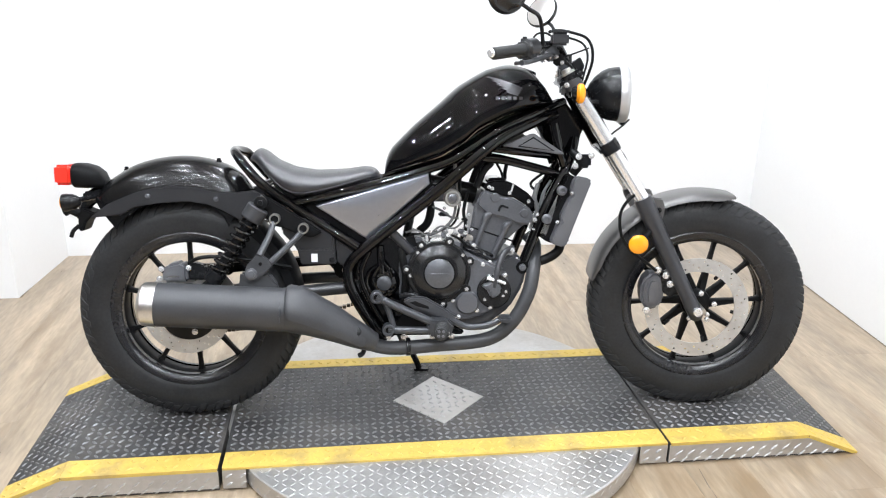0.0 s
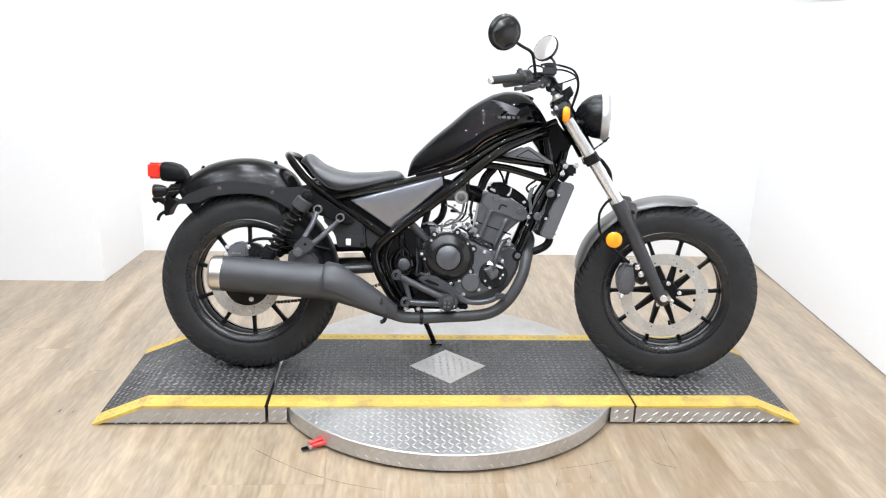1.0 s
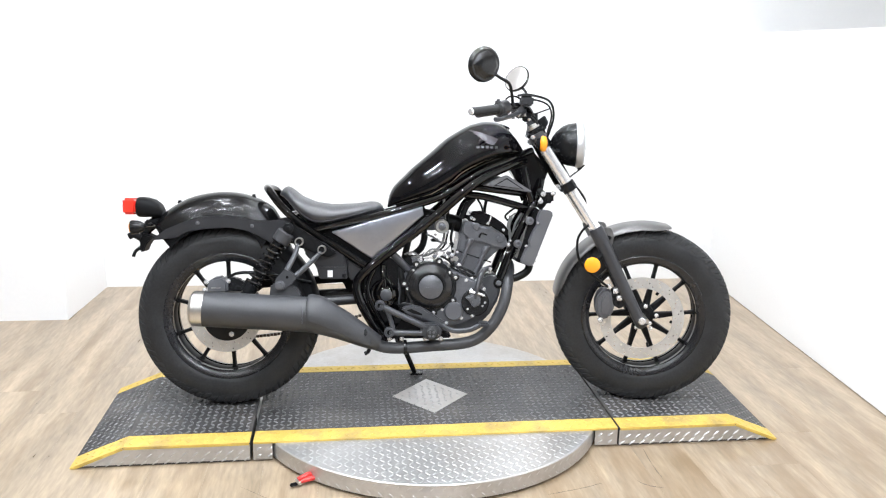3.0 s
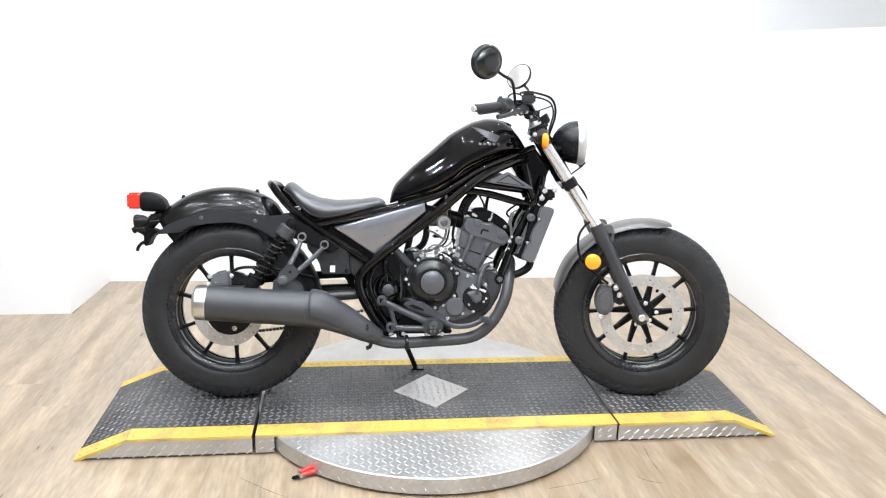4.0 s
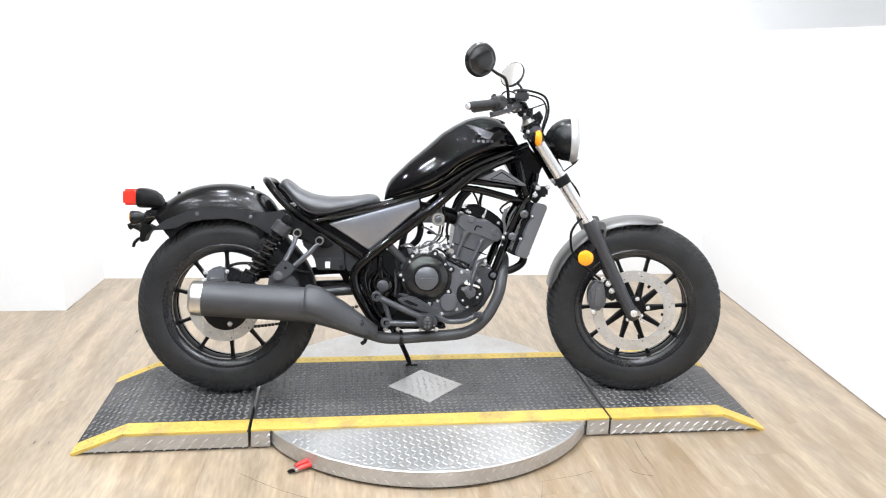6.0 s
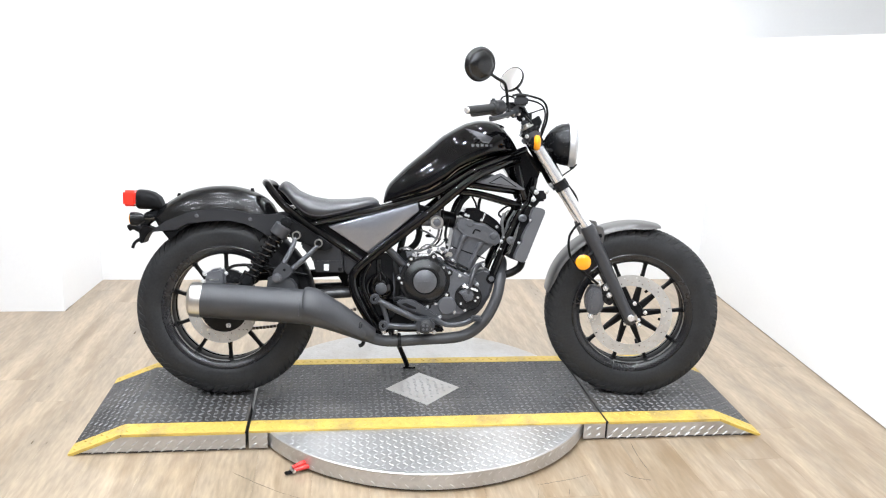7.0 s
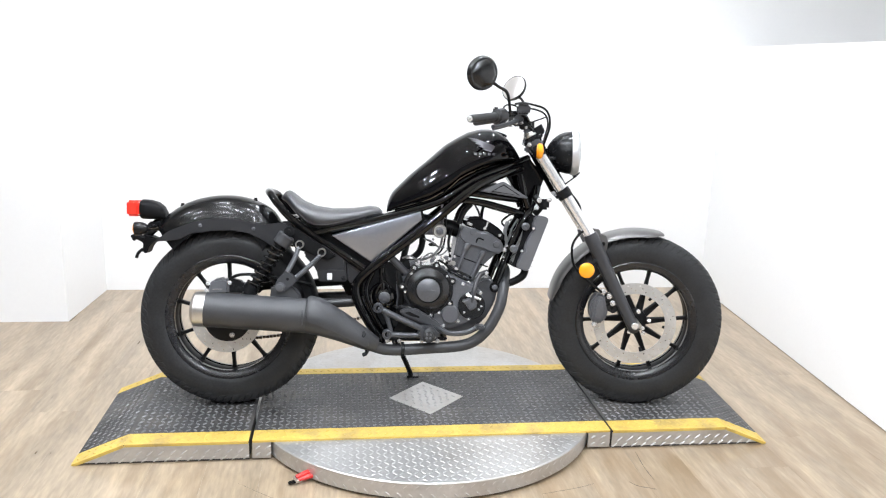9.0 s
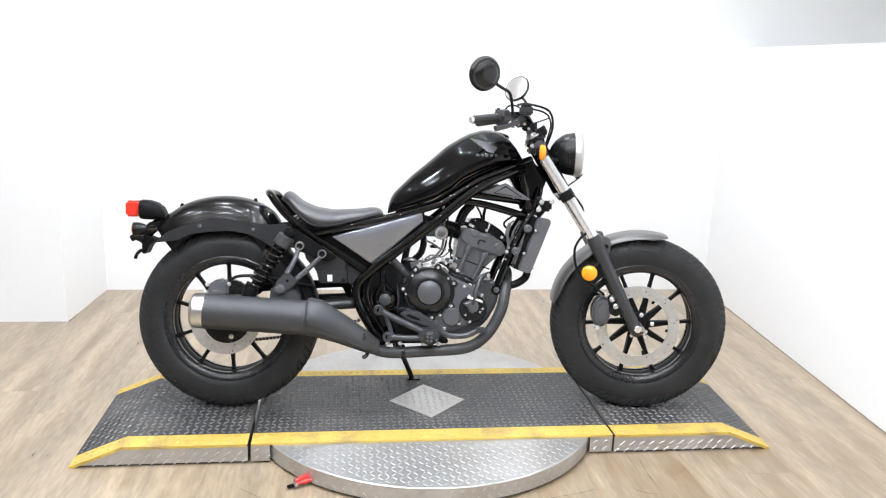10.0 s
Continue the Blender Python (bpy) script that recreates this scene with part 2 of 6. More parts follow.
def lathe(bm, prof, origin, axis, seg=32, closed=False):
    """prof: (along, radius) turned round the axis through origin."""
    o, d = Vector(origin), Vector(axis).normalized()
    u = d.orthogonal().normalized()
    v = d.cross(u)
    rings = []
    for a, r in prof:
        if r < 1e-5:
            rings.append([bm.verts.new(o + d * a)])
        else:
            rings.append([bm.verts.new(o + d * a + r * (math.cos(t) * u + math.sin(t) * v)) for t in (2 * math.pi * k / seg for k in range(seg))])
    for i in range(len(rings) if closed else len(rings) - 1):
        a, b = rings[i], rings[(i + 1) % len(rings)]
        for k in range(seg):
            k2 = (k + 1) % seg
            if len(a) == 1 and len(b) == 1:
                continue
            if len(a) == 1:
                bm.faces.new((a[0], b[k2], b[k]))
            elif len(b) == 1:
                bm.faces.new((a[k], a[k2], b[0]))
            else:
                bm.faces.new((a[k], a[k2], b[k2], b[k]))
    return bm


def rod(bm, a, b, r, seg=16, r2=None, soft=0.0015):
    """A straight round bar from a to b with softened ends."""
    a, b = Vector(a), Vector(b)
    h = (b - a).length
    r2 = r if r2 is None else r2
    s = min(soft, r * 0.4, h * 0.4)
    return lathe(bm, [(0, 0), (0, r - s), (s, r), (h - s, r2), (h, r2 - s), (h, 0)], a, b - a, seg)


def prism(bm, poly, y0, y1, bevel=0.004, segs=2, m=None):
    """A plate whose outline (x, z) is carried from y0 to y1, with rounded edges."""
    vs = [bm.verts.new((x, y0, z)) for x, z in poly]
    ws = [bm.verts.new((x, y1, z)) for x, z in poly]
    n = len(poly)
    fs = [bm.faces.new(vs), bm.faces.new(ws[::-1])]
    for i in range(n):
        fs.append(bm.faces.new((vs[i], ws[i], ws[(i + 1) % n], vs[(i + 1) % n])))
    bmesh.ops.recalc_face_normals(bm, faces=fs)
    made = set(vs + ws)
    if bevel:
        es = {e for f in fs for e in f.edges}
        got = bmesh.ops.bevel(bm, geom=list(es), offset=bevel, segments=segs, affect="EDGES", clamp_overlap=True)
        made = {v for v in made if v.is_valid} | set(got["verts"])
    if m is not None:
        bmesh.ops.transform(bm, matrix=m, verts=list(made))
    return bm


def block(bm, centre, size, bevel=0.003, m=None, segs=2):
    cx, cy, cz = centre
    sx, sy, sz = (s / 2 for s in size)
    return prism(bm, [(cx - sx, cz - sz), (cx + sx, cz - sz), (cx + sx, cz + sz), (cx - sx, cz + sz)], cy - sy, cy + sy, bevel, segs, m)


def loft(bm, rings, cap=True, closed=True):
    rows = [[bm.verts.new(p) for p in r] for r in rings]
    n = len(rows[0])
    for a, b in zip(rows, rows[1:]):
        for k in range(n if closed else n - 1):
            bm.faces.new((a[k], a[(k + 1) % n], b[(k + 1) % n], b[k]))
    if cap and closed:
        bm.faces.new(rows[0]), bm.faces.new(rows[-1])
    return bm


def along(table, x):
    """Straight-line reading of a small table of (x, value)."""
    if x <= table[0][0]:
        return table[0][1]
    for (a, va), (b, vb) in zip(table, table[1:]):
        if x <= b:
            return va + (vb - va) * (x - a) / (b - a)
    return table[-1][1]


def eased(table, x):
    """The same, smoothed over a short stretch."""
    return sum(along(table, x + d) * w for d, w in ((-0.018, 1), (-0.009, 2), (0, 3), (0.009, 2), (0.018, 1))) / 9


def B():
    return bmesh.new()

# ---- the room ----
def wall_box(name, label, poly, z0, z1, mat):
    bm = B()
    lo = [bm.verts.new((x, y, z0)) for x, y in poly]
    hi = [bm.verts.new((x, y, z1)) for x, y in poly]
    bm.faces.new(lo), bm.faces.new(hi)
    for i in range(len(poly)):
        j = (i + 1) % len(poly)
        bm.faces.new((lo[i], lo[j], hi[j], hi[i]))
    return tagged(part(name, bm, mat), label, "wall", kind="structure")


ROOM_H = 3.0
wall_box("wall_north", "white painted back wall behind the motorcycle", [(-1.65, 2.05), (3.45, 2.05), (3.45, 2.2), (-1.65, 2.2)], 0, ROOM_H, WALL)
wall_box("wall_pillar", "white painted projecting wall with a square corner", [(-5.0, 1.487), (-1.684, 1.487), (-1.65, 2.05), (-1.65, 2.2), (-5.0, 2.2)], 0, ROOM_H, WALL)
EAST_H = 1.478
wall_box("wall_east", "white painted half-height partition meeting the wooden floor", [(1.952, 2.05), (1.784, 0.08), (1.515, -2.9), (1.635, -2.9), (1.904, 0.08), (2.072, 2.05)], 0, EAST_H, WALL)
wall_box("wall_east_shop", "pale wall beyond the partition", [(3.3, 2.05), (3.3, -6.0), (3.45, -6.0), (3.45, 2.05)], 0, ROOM_H, WALL)
# south and west walls are out of view, added to darken the bike's reflections
wall_box("wall_south", "unseen dark grey wall added behind the camera to darken reflections", [(-5.15, -6.0), (3.45, -6.0), (3.45, -6.15), (-5.15, -6.15)], 0, ROOM_H, UNSEEN_WALL)
wall_box("wall_west", "unseen dark grey wall added at the side to darken reflections", [(-5.0, -6.0), (-5.15, -6.0), (-5.15, 2.2), (-5.0, 2.2)], 0, ROOM_H, UNSEEN_WALL)
bm = B()
block(bm, (-0.85, -1.975, ROOM_H + 0.05), (8.6, 8.35, 0.1), 0)
tagged(part("ceiling", bm, CEILING), "plain white ceiling over the bay", "ceiling", kind="structure")
# floor: boards of light oak vinyl running towards the back wall
bm = B()
block(bm, (-0.85, -1.975, -0.054), (8.6, 8.35, 0.1), 0)
floor = tagged(part("floor", bm, FLOOR_BASE), "light oak plank floor with grey-brown grain and scuffs", "floor", kind="structure")
BOARD_W, BOARD_L = 0.182, 1.22
board_mesh = {}


def board(length):
    key = round(length, 3)
    if key not in board_mesh:
        bm = B()
        block(bm, (0, 0, -0.002), (BOARD_W - 0.0003, key - 0.0003, 0.004), 0.00015, segs=1)
        bmesh.ops.recalc_face_normals(bm, faces=bm.faces)
        me = bpy.data.meshes.new("plank")
        bm.to_mesh(me), bm.free()
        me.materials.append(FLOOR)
        board_mesh[key] = me
    return board_mesh[key]


rng = random.Random(4)
x = -4.95
while x < 2.1:
    y = -6.0 + rng.choice((0.31, 0.52, 0.74, 0.93, 1.15))
    start = -6.0
    top = 2.05 if x > -1.68 else 1.49
    if x < -3.4:
        start = y = -1.5
    while start < top - 0.05:
        stop = min(y, top) if y > start else start + BOARD_L
        stop = min(stop, top)
        ob = new("plank", board(stop - start))
        ob.location = (x + BOARD_W / 2, (start + stop) / 2, 0)
        ob.parent = floor
        start, y = stop, stop + BOARD_L
    x += BOARD_W

# boards of the corners that lie behind the partition and beside the camera
verts, faces = [], []
for x0, x1, y0, y1 in ((2.16, 3.29, -6.0, 2.04), (-4.95, -3.305, -6.0, -1.5005)):
    n = int((x1 - x0) / BOARD_W)
    for i in range(n):
        yy = y0
        while yy < y1 - 0.05:
            ye = min(y1, yy + (BOARD_L if yy > y0 else rng.choice((0.31, 0.74, 1.15))))
            k = len(verts)
            xa, xb = x0 + i * BOARD_W, x0 + (i + 1) * BOARD_W - 0.0005
            verts += [(xa, yy, 0), (xb, yy, 0), (xb, ye - 0.0005, 0), (xa, ye - 0.0005, 0), (xa, yy, -0.004), (xb, yy, -0.004), (xb, ye - 0.0005, -0.004), (xa, ye - 0.0005, -0.004)]
            faces += [tuple(k + q for q in f) for f in ((0, 1, 2, 3), (0, 4, 5, 1), (1, 5, 6, 2), (2, 6, 7, 3), (3, 7, 4, 0))]
            yy = ye
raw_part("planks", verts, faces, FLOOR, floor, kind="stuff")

# ceiling lights: small round downlights in rows
def ceiling_light(m):
    bm = B()
    lathe(bm, [(0.0, 0.0), (0.0, 0.062), (-0.010, 0.062), (-0.018, 0.056), (-0.018, 0.042), (-0.008, 0.0235), (-0.006, 0.0)], (0, 0, 0), (0, 0, 1), 32)
    thing = tagged(part("ceiling_light", bm, WALL), "round white ceiling downlight, lit", "ceiling light", "lights over the bay")
    bm = B()
    lathe(bm, [(-0.0062, 0.0215), (-0.010, 0.020), (-0.012, 0.0)], (0, 0, 0), (0, 0, 1), 24)
    part("diffuser", bm, LAMP, thing, "glowing white diffuser")
    thing.matrix_basis = m
    return thing


LAMP = glow("lamp_diffuser", (0.935, 1.0, 1.085), LAMP_WATTS)
first_light = ceiling_light(pose(0.0, 1.25, ROOM_H))
LIGHT_ROWS = ((1.25, (1.05,)), (0.45, (-1.15, 0.25)), (-0.45, (-2.5, -1.2, -0.3, 0.5, 2.5)), (-1.25, (-2.2, -0.9, 0.2)), (-2.05, (-1.5, -0.3, 0.6)),
              (-2.85, (-2.6, -0.25, 0.65)), (-3.7, (-1.6, 0.0, 0.9)), (-4.6, (-2.8, 0.4)))
for row_y, row_xs in LIGHT_ROWS:
    for row_x in row_xs:
        copy_thing(first_light, pose(row_x, row_y, ROOM_H))

# dark strip added for the gap line where the partition meets the boards
bm = B()
lo = [(1.948, 2.05), (1.780, 0.08), (1.511, -2.9), (1.5135, -2.9), (1.7825, 0.08), (1.9505, 2.05)]
va, vb = [bm.verts.new((x, y, 0.0005)) for x, y in lo], [bm.verts.new((x, y, 0.0035)) for x, y in lo]
bm.faces.new(va), bm.faces.new(vb)
for k in range(6):
    bm.faces.new((va[k], va[(k + 1) % 6], vb[(k + 1) % 6], vb[k]))
tagged(part("trim", bm, FLOOR_BASE), "thin dark gap line along the partition's foot", "trim", kind="structure")

# fine cracks and a scuffed patch in the boards before the turntable
for pts, w in (([(0.323, -0.306), (0.385, -0.291), (0.443, -0.278), (0.512, -0.255)], 0.0011), ([(0.634, -0.249), (0.653, -0.276), (0.677, -0.29), (0.709, -0.303)], 0.0018),
               ([(0.733, -0.048), (0.723, -0.151), (0.724, -0.247)], 0.0011), ([(0.326, -0.316), (0.308, -0.372), (0.296, -0.414)], 0.0009),
               ([(-0.65, -0.167), (-0.557, -0.246), (-0.462, -0.314), (-0.337, -0.377), (-0.218, -0.414)], 0.0008), ([(0.421, -0.336), (0.409, -0.373)], 0.0012)):
    line = smooth_path([(x, y, 0.0003) for x, y in pts], 5)
    bm = B()
    rows = []
    for i, p in enumerate(line):
        d = (line[min(i + 1, len(line) - 1)] - line[max(i - 1, 0)]).normalized()
        n = Vector((-d.y, d.x, 0)) * w * (0.25 + rng.random()) * (1 - abs(2 * i / (len(line) - 1) - 1) ** 3)
        rows.append([p - n, p - n * 0.3 + Vector((0, 0, 0.0006)), p + n * 0.3 + Vector((0, 0, 0.0006)), p + n])
    loft(bm, rows, closed=False)
    part("crack", bm, CRACK, floor, "thin dark crack")

# ---- the display platform ----
H, DEPTH = 0.072, 0.613
FRONT, STRIPE = -0.018, 0.058


def bars(places, m, length=0.024, width=0.0085, height=0.0026):
    """Raised tread bars: places (u, v, turn) on the plane of m."""
    verts, faces = [], []
    for u, v, turn in places:
        c, s = math.cos(turn), math.sin(turn)
        k = len(verts)
        for a, b, z in ((-0.5, 0, 0), (-0.2, -0.5, 0), (0.2, -0.5, 0), (0.5, 0, 0), (0.2, 0.5, 0), (-0.2, 0.5, 0), (-0.26, 0, 1), (0.26, 0, 1)):
            a, b = a * length, b * width
            verts.append(m @ Vector((u + a * c - b * s, v + a * s + b * c, z * height)))
        for f in ((0, 1, 6), (1, 2, 7, 6), (2, 3, 7), (3, 4, 7), (4, 5, 6, 7), (5, 0, 6)):
            faces.append(tuple(k + i for i in f))
    return verts, faces


def lattice(u0, u1, v0, v1, pitch, inside=None):
    out = []
    nu, nv = int((u1 - u0) / pitch), int((v1 - v0) / pitch)
    for i in range(nu):
        for j in range(nv):
            u, v = u0 + (i + 0.5) * (u1 - u0) / nu, v0 + (j + 0.5) * (v1 - v0) / nv
            if inside is None or inside(u, v):
                out.append((u, v, radians(45 if (i + j) % 2 else -45)))
    return out


def ramp(side, inner, flat, tip, label, splay):
    """A wedge-ended ramp: level from inner to flat, then falling to tip."""
    thing = tagged(empty("ramp", pose(inner, 0, 0)), label, "ramp", "platform ramps")
    L, T = abs(flat - inner), abs(tip - inner)
    s = side
    bm = B()
    prism(bm, [(0, 0.001), (s * T, 0.001), (s * T, 0.004), (s * L, H - 0.001), (0, H - 0.001)], FRONT + 0.004, DEPTH, 0.0015, 1)
    part("body", bm, TREAD_BLACK, thing)
    for y0, y1 in ((FRONT, FRONT + 0.003), (DEPTH + 0.001, DEPTH + 0.004)):
        bm = B()
        prism(bm, [(0.0, 0.008), (s * (T - 0.024), 0.008), (s * L, H - 0.009), (0, H - 0.009)], y0, y1, 0.0008, 1)
        skirt = part("skirt", bm, ALU, thing, "bare tread-plate skirt")
        face = Matrix(((1, 0, 0, 0), (0, 0, -1, y0), (0, 1, 0, 0), (0, 0, 0, 1)))
        if y0 == FRONT:
            pl = []
            n = int(T / 0.037)
            for i in range(n):
                for j in (0, 1, 2):
                    u, v = (i + 0.3 + 0.5 * (j % 2)) * 0.037, 0.012 + j * 0.024
                    top = (H - 0.012) * min(1.0, (T - 0.02 - u) / (T - L))
                    if v < top - 0.006:
                        pl.append((s * u, v, radians(38)))
            raw_part("tread_relief", *bars(pl, face, 0.030, 0.0062, 0.0022), ALU_BAR, skirt, kind="stuff")
    fall = math.atan2(H - 0.004, T - L)
    slope_len = math.hypot(H - 0.004, T - L)
    level = Matrix.Translation((0, 0, H - 0.001))
    tilt = Matrix.Translation((s * L, 0, H - 0.001)) @ Matrix.Rotation(s * fall, 4, "Y")
    for m, run in ((level, L), (tilt, slope_len)):
        for y0, y1 in ((FRONT - 0.002, STRIPE), (DEPTH - 0.055, DEPTH + 0.001)):
            bm = B()
            block(bm, (s * run / 2, (y0 + y1) / 2, 0.0), (run - 0.001, y1 - y0, 0.003), 0.0006, m, 1)
            if y0 < 0:
                block(bm, (s * run / 2, y0 + 0.001, -0.0045), (run - 0.004, 0.0018, 0.010), 0.0005, m, 1)
            st = part("stripe", bm, YELLOW, thing, "yellow painted edge stripe")
            pl = lattice(min(0, s * run) + 0.005, max(0, s * run) - 0.005, y0 + 0.004, y1 - 0.004, 0.029)
            raw_part("tread_relief", *bars(pl, m @ Matrix.Translation((0, 0, 0.0015)), height=0.0026), YELLOW, st, kind="stuff")
        pl = lattice(min(0, s * run) + 0.006, max(0, s * run) - 0.006, STRIPE + 0.004, DEPTH - 0.06, 0.0235)
        raw_part("tread_relief", *bars(pl, m, 0.0225, 0.0085, 0.0032), TREAD_BAR, thing, kind="stuff")
    # the toe is a little out of square
    for ob in thing.children_recursive:
        for v in ob.data.vertices:
            v.co.x *= 1 + splay * v.co.y
    return thing


ramp(-1, -0.628, -1.035, -1.206, "black tread-plate ramp with yellow edges under the rear wheel", 0.0)
ramp(1, 0.652, 1.085, 1.252, "black tread-plate ramp with yellow edges under the front wheel", 0.095)

# turntable
TC, TR, TH = (0.004, 0.312), 0.642, 0.066
bm = B()
lathe(bm, [(0.009, 0), (0.009, TR - 0.004), (0.011, TR - 0.001), (TH - 0.003, TR), (TH, TR - 0.004), (TH, 0)], (TC[0], TC[1], 0), (0, 0, 1), 128)
table = tagged(part("turntable", bm, ALU), "round aluminium tread-plate turntable with scratched worn patches", "turntable")
bm = B()
lathe(bm, [(0.0005, 0), (0.0005, TR - 0.014), (0.0085, TR - 0.014), (0.0085, 0)], (TC[0], TC[1], 0), (0, 0, 1), 96)
part("plinth", bm, TREAD_BLACK, table, "dark recessed foot ring")
R2 = (TR - 0.012) ** 2
pl = lattice(-0.64, 0.64, -0.34, -0.023, 0.0225, lambda u, v: (u - TC[0]) ** 2 + (v - TC[1]) ** 2 < R2)
far = lattice(-0.64, 0.64, 0.62, 0.95, 0.0225, lambda u, v: (u - TC[0]) ** 2 + (v - TC[1]) ** 2 < R2)
raw_part("tread_relief", *bars(pl, Matrix.Translation((0, 0, TH)), 0.0225, 0.0052, 0.0013), ALU_BAR, table, kind="stuff")
raw_part("worn_relief", *bars(far, Matrix.Translation((0, 0, TH)), 0.0225, 0.0052, 0.0005), ALU, table, kind="stuff")
verts, faces = [], []
n = 112
for i in range(n):
    a = 2 * math.pi * i / n
    for j in (0, 1):
        m = Matrix.Translation((TC[0], TC[1], 0)) @ Matrix.Rotation(a + j * math.pi / n, 4, "Z") @ Matrix.Translation((TR - 0.0018, 0, 0.022 + 0.028 * j)) \
            @ Matrix.Rotation(math.pi / 2, 4, "Y") @ Matrix.Rotation(math.pi / 2, 4, "Z")
        v, f = bars([(0, 0, radians(40 if j else -40))], m)
        k = len(verts)
        verts += v
        faces += [tuple(k + q for q in g) for g in f]
raw_part("tread_relief", verts, faces, ALU_BAR, table, kind="stuff")

# deck between the ramps, lying on the turntable
DX0, DX1 = -0.618, 0.645
deck = tagged(empty("deck", pose(0, 0, 0)), "black tread-plate deck with yellow edges and a bare metal diamond", "platform")
bm = B()
block(bm, ((DX0 + DX1) / 2, (FRONT + DEPTH) / 2, (TH + 0.0005 + H) / 2), (DX1 - DX0, DEPTH - FRONT, H - TH - 0.0005), 0.001, None, 1)
part("tread_plate", bm, TREAD_BLACK, deck)
for x0, x1 in ((DX0, -0.555), (0.563, DX1)):
    for y0, y1 in ((FRONT, FRONT + 0.004), (DEPTH - 0.004, DEPTH)):
        bm = B()
        block(bm, ((x0 + x1) / 2, (y0 + y1) / 2, TH / 2 + 0.003), (x1 - x0, y1 - y0, TH - 0.007), 0.0008, None, 1)
        sk = part("skirt", bm, ALU, deck, "bare tread-plate skirt")
        if y0 == FRONT:
            face = Matrix(((1, 0, 0, 0), (0, 0, -1, FRONT), (0, 1, 0, 0), (0, 0, 0, 1)))
            raw_part("tread_relief", *bars([(x0 + 0.018 + 0.037 * i, 0.02 + 0.026 * j, radians(38)) for i in (0, 1) for j in (0, 1)], face), ALU_BAR, sk, kind="stuff")
top = Matrix.Translation((0, 0, H))
for y0, y1 in ((FRONT - 0.002, STRIPE), (DEPTH - 0.055, DEPTH + 0.001)):
    bm = B()
    block(bm, ((DX0 + DX1) / 2, (y0 + y1) / 2, H), (DX1 - DX0 - 0.002, y1 - y0, 0.0025), 0.0005, None, 1)
    if y0 < 0:
        block(bm, ((DX0 + DX1) / 2, y0 + 0.001, H - 0.0035), (DX1 - DX0 - 0.004, 0.0018, 0.007), 0.0005, None, 1)
    st = part("stripe", bm, YELLOW, deck, "yellow painted edge stripe")
    raw_part("tread_relief", *bars(lattice(DX0 + 0.005, DX1 - 0.005, y0 + 0.004, y1 - 0.004, 0.029), top @ Matrix.Translation((0, 0, 0.00125)), height=0.0026), YELLOW, st, kind="stuff")
DIA = (0.012, 0.302, 0.145, 0.152)
in_dia = lambda u, v: abs(u - DIA[0]) / DIA[2] + abs(v - DIA[1]) / DIA[3] < 1.0
pl = lattice(DX0 + 0.006, DX1 - 0.006, STRIPE + 0.004, DEPTH - 0.06, 0.0235, lambda u, v: not in_dia(u, v))
raw_part("tread_relief", *bars(pl, top, 0.0225, 0.0085, 0.0028), TREAD_BAR, deck, kind="stuff")
bm = B()
cx, cy, rx, ry = DIA
prism(bm, [(cx - rx, -cy), (cx, -cy - ry), (cx + rx, -cy), (cx, -cy + ry)], H - 0.001, H + 0.002, 0.0006, 1, Matrix(((1, 0, 0, 0), (0, 0, -1, 0), (0, 1, 0, 0), (0, 0, 0, 1))))
dia = part("diamond", bm, ALU, deck, "bare aluminium tread-plate diamond")
raw_part("tread_relief", *bars(lattice(cx - rx, cx + rx, cy - ry, cy + ry, 0.026, lambda u, v: abs(u - cx) / rx + abs(v - cy) / ry < 0.9), Matrix.Translation((0, 0, H + 0.002)), length=0.02, width=0.007), ALU_BAR, dia, kind="stuff")

# spring clamp with red handles, leaning on the turntable's rim
clip = tagged(empty("spring_clamp", pose(-0.462, -0.186, 0.0, 0, 0, 24)), "small spring clamp with red plastic handles on the floor", "clamp")
for dy, dz in ((-0.005, 0.0), (0.004, 0.010)):
    bm = B()
    tube(bm, [(0.0, dy * 0.3, 0.014 + dz), (0.03, dy, 0.018 + dz), (0.054, dy * 1.5, 0.020 + dz)], 0.009, 10, 4, radii=[0.006, 0.0085, 0.008])
    part("handle", bm, RED_GRIP, clip, "red plastic handle")
bm = B()
block(bm, (-0.012, 0, 0.010), (0.030, 0.012, 0.010), 0.003)
part("jaw", bm, SATIN, clip, "dark metal jaw")
bm = B()
rod(bm, (0.0, -0.016, 0.016), (0.0, 0.016, 0.016), 0.006, 10)
part("pivot", bm, STEEL, clip)

# ---- the motorcycle ----
# Built upright in its own space: x forward from the rear axle's foot, y to its left, z up; the Empty leans it on its stand.
bike = tagged(empty("motorcycle", pose(-0.725, 0.31, 0.079, 0, 0, -3.2) @ pose(0, 0, 0, -9.5, 0, 0)),
              "black cruiser motorcycle leaning on its side stand on the platform", "motorcycle")
WB, R_REAR, R_FRONT = 1.533, 0.321, 0.322
RAKE, TRAIL, STEER_ANGLE = 28.0, 0.110, -9.0
pivot = Vector((WB + TRAIL, 0, 0))
steer_axis = Vector((-math.sin(radians(RAKE)), 0, math.cos(radians(RAKE))))
STEER = Matrix.Translation(pivot) @ Matrix.Rotation(radians(STEER_ANGLE), 4, steer_axis) @ Matrix.Translation(-pivot)


def front(name, bm, mat, parent=None, label="", sharp=35):
    """A part that turns with the handlebar."""
    bm.transform(STEER)
    return part(name, bm, mat, parent or bike, label, sharp)


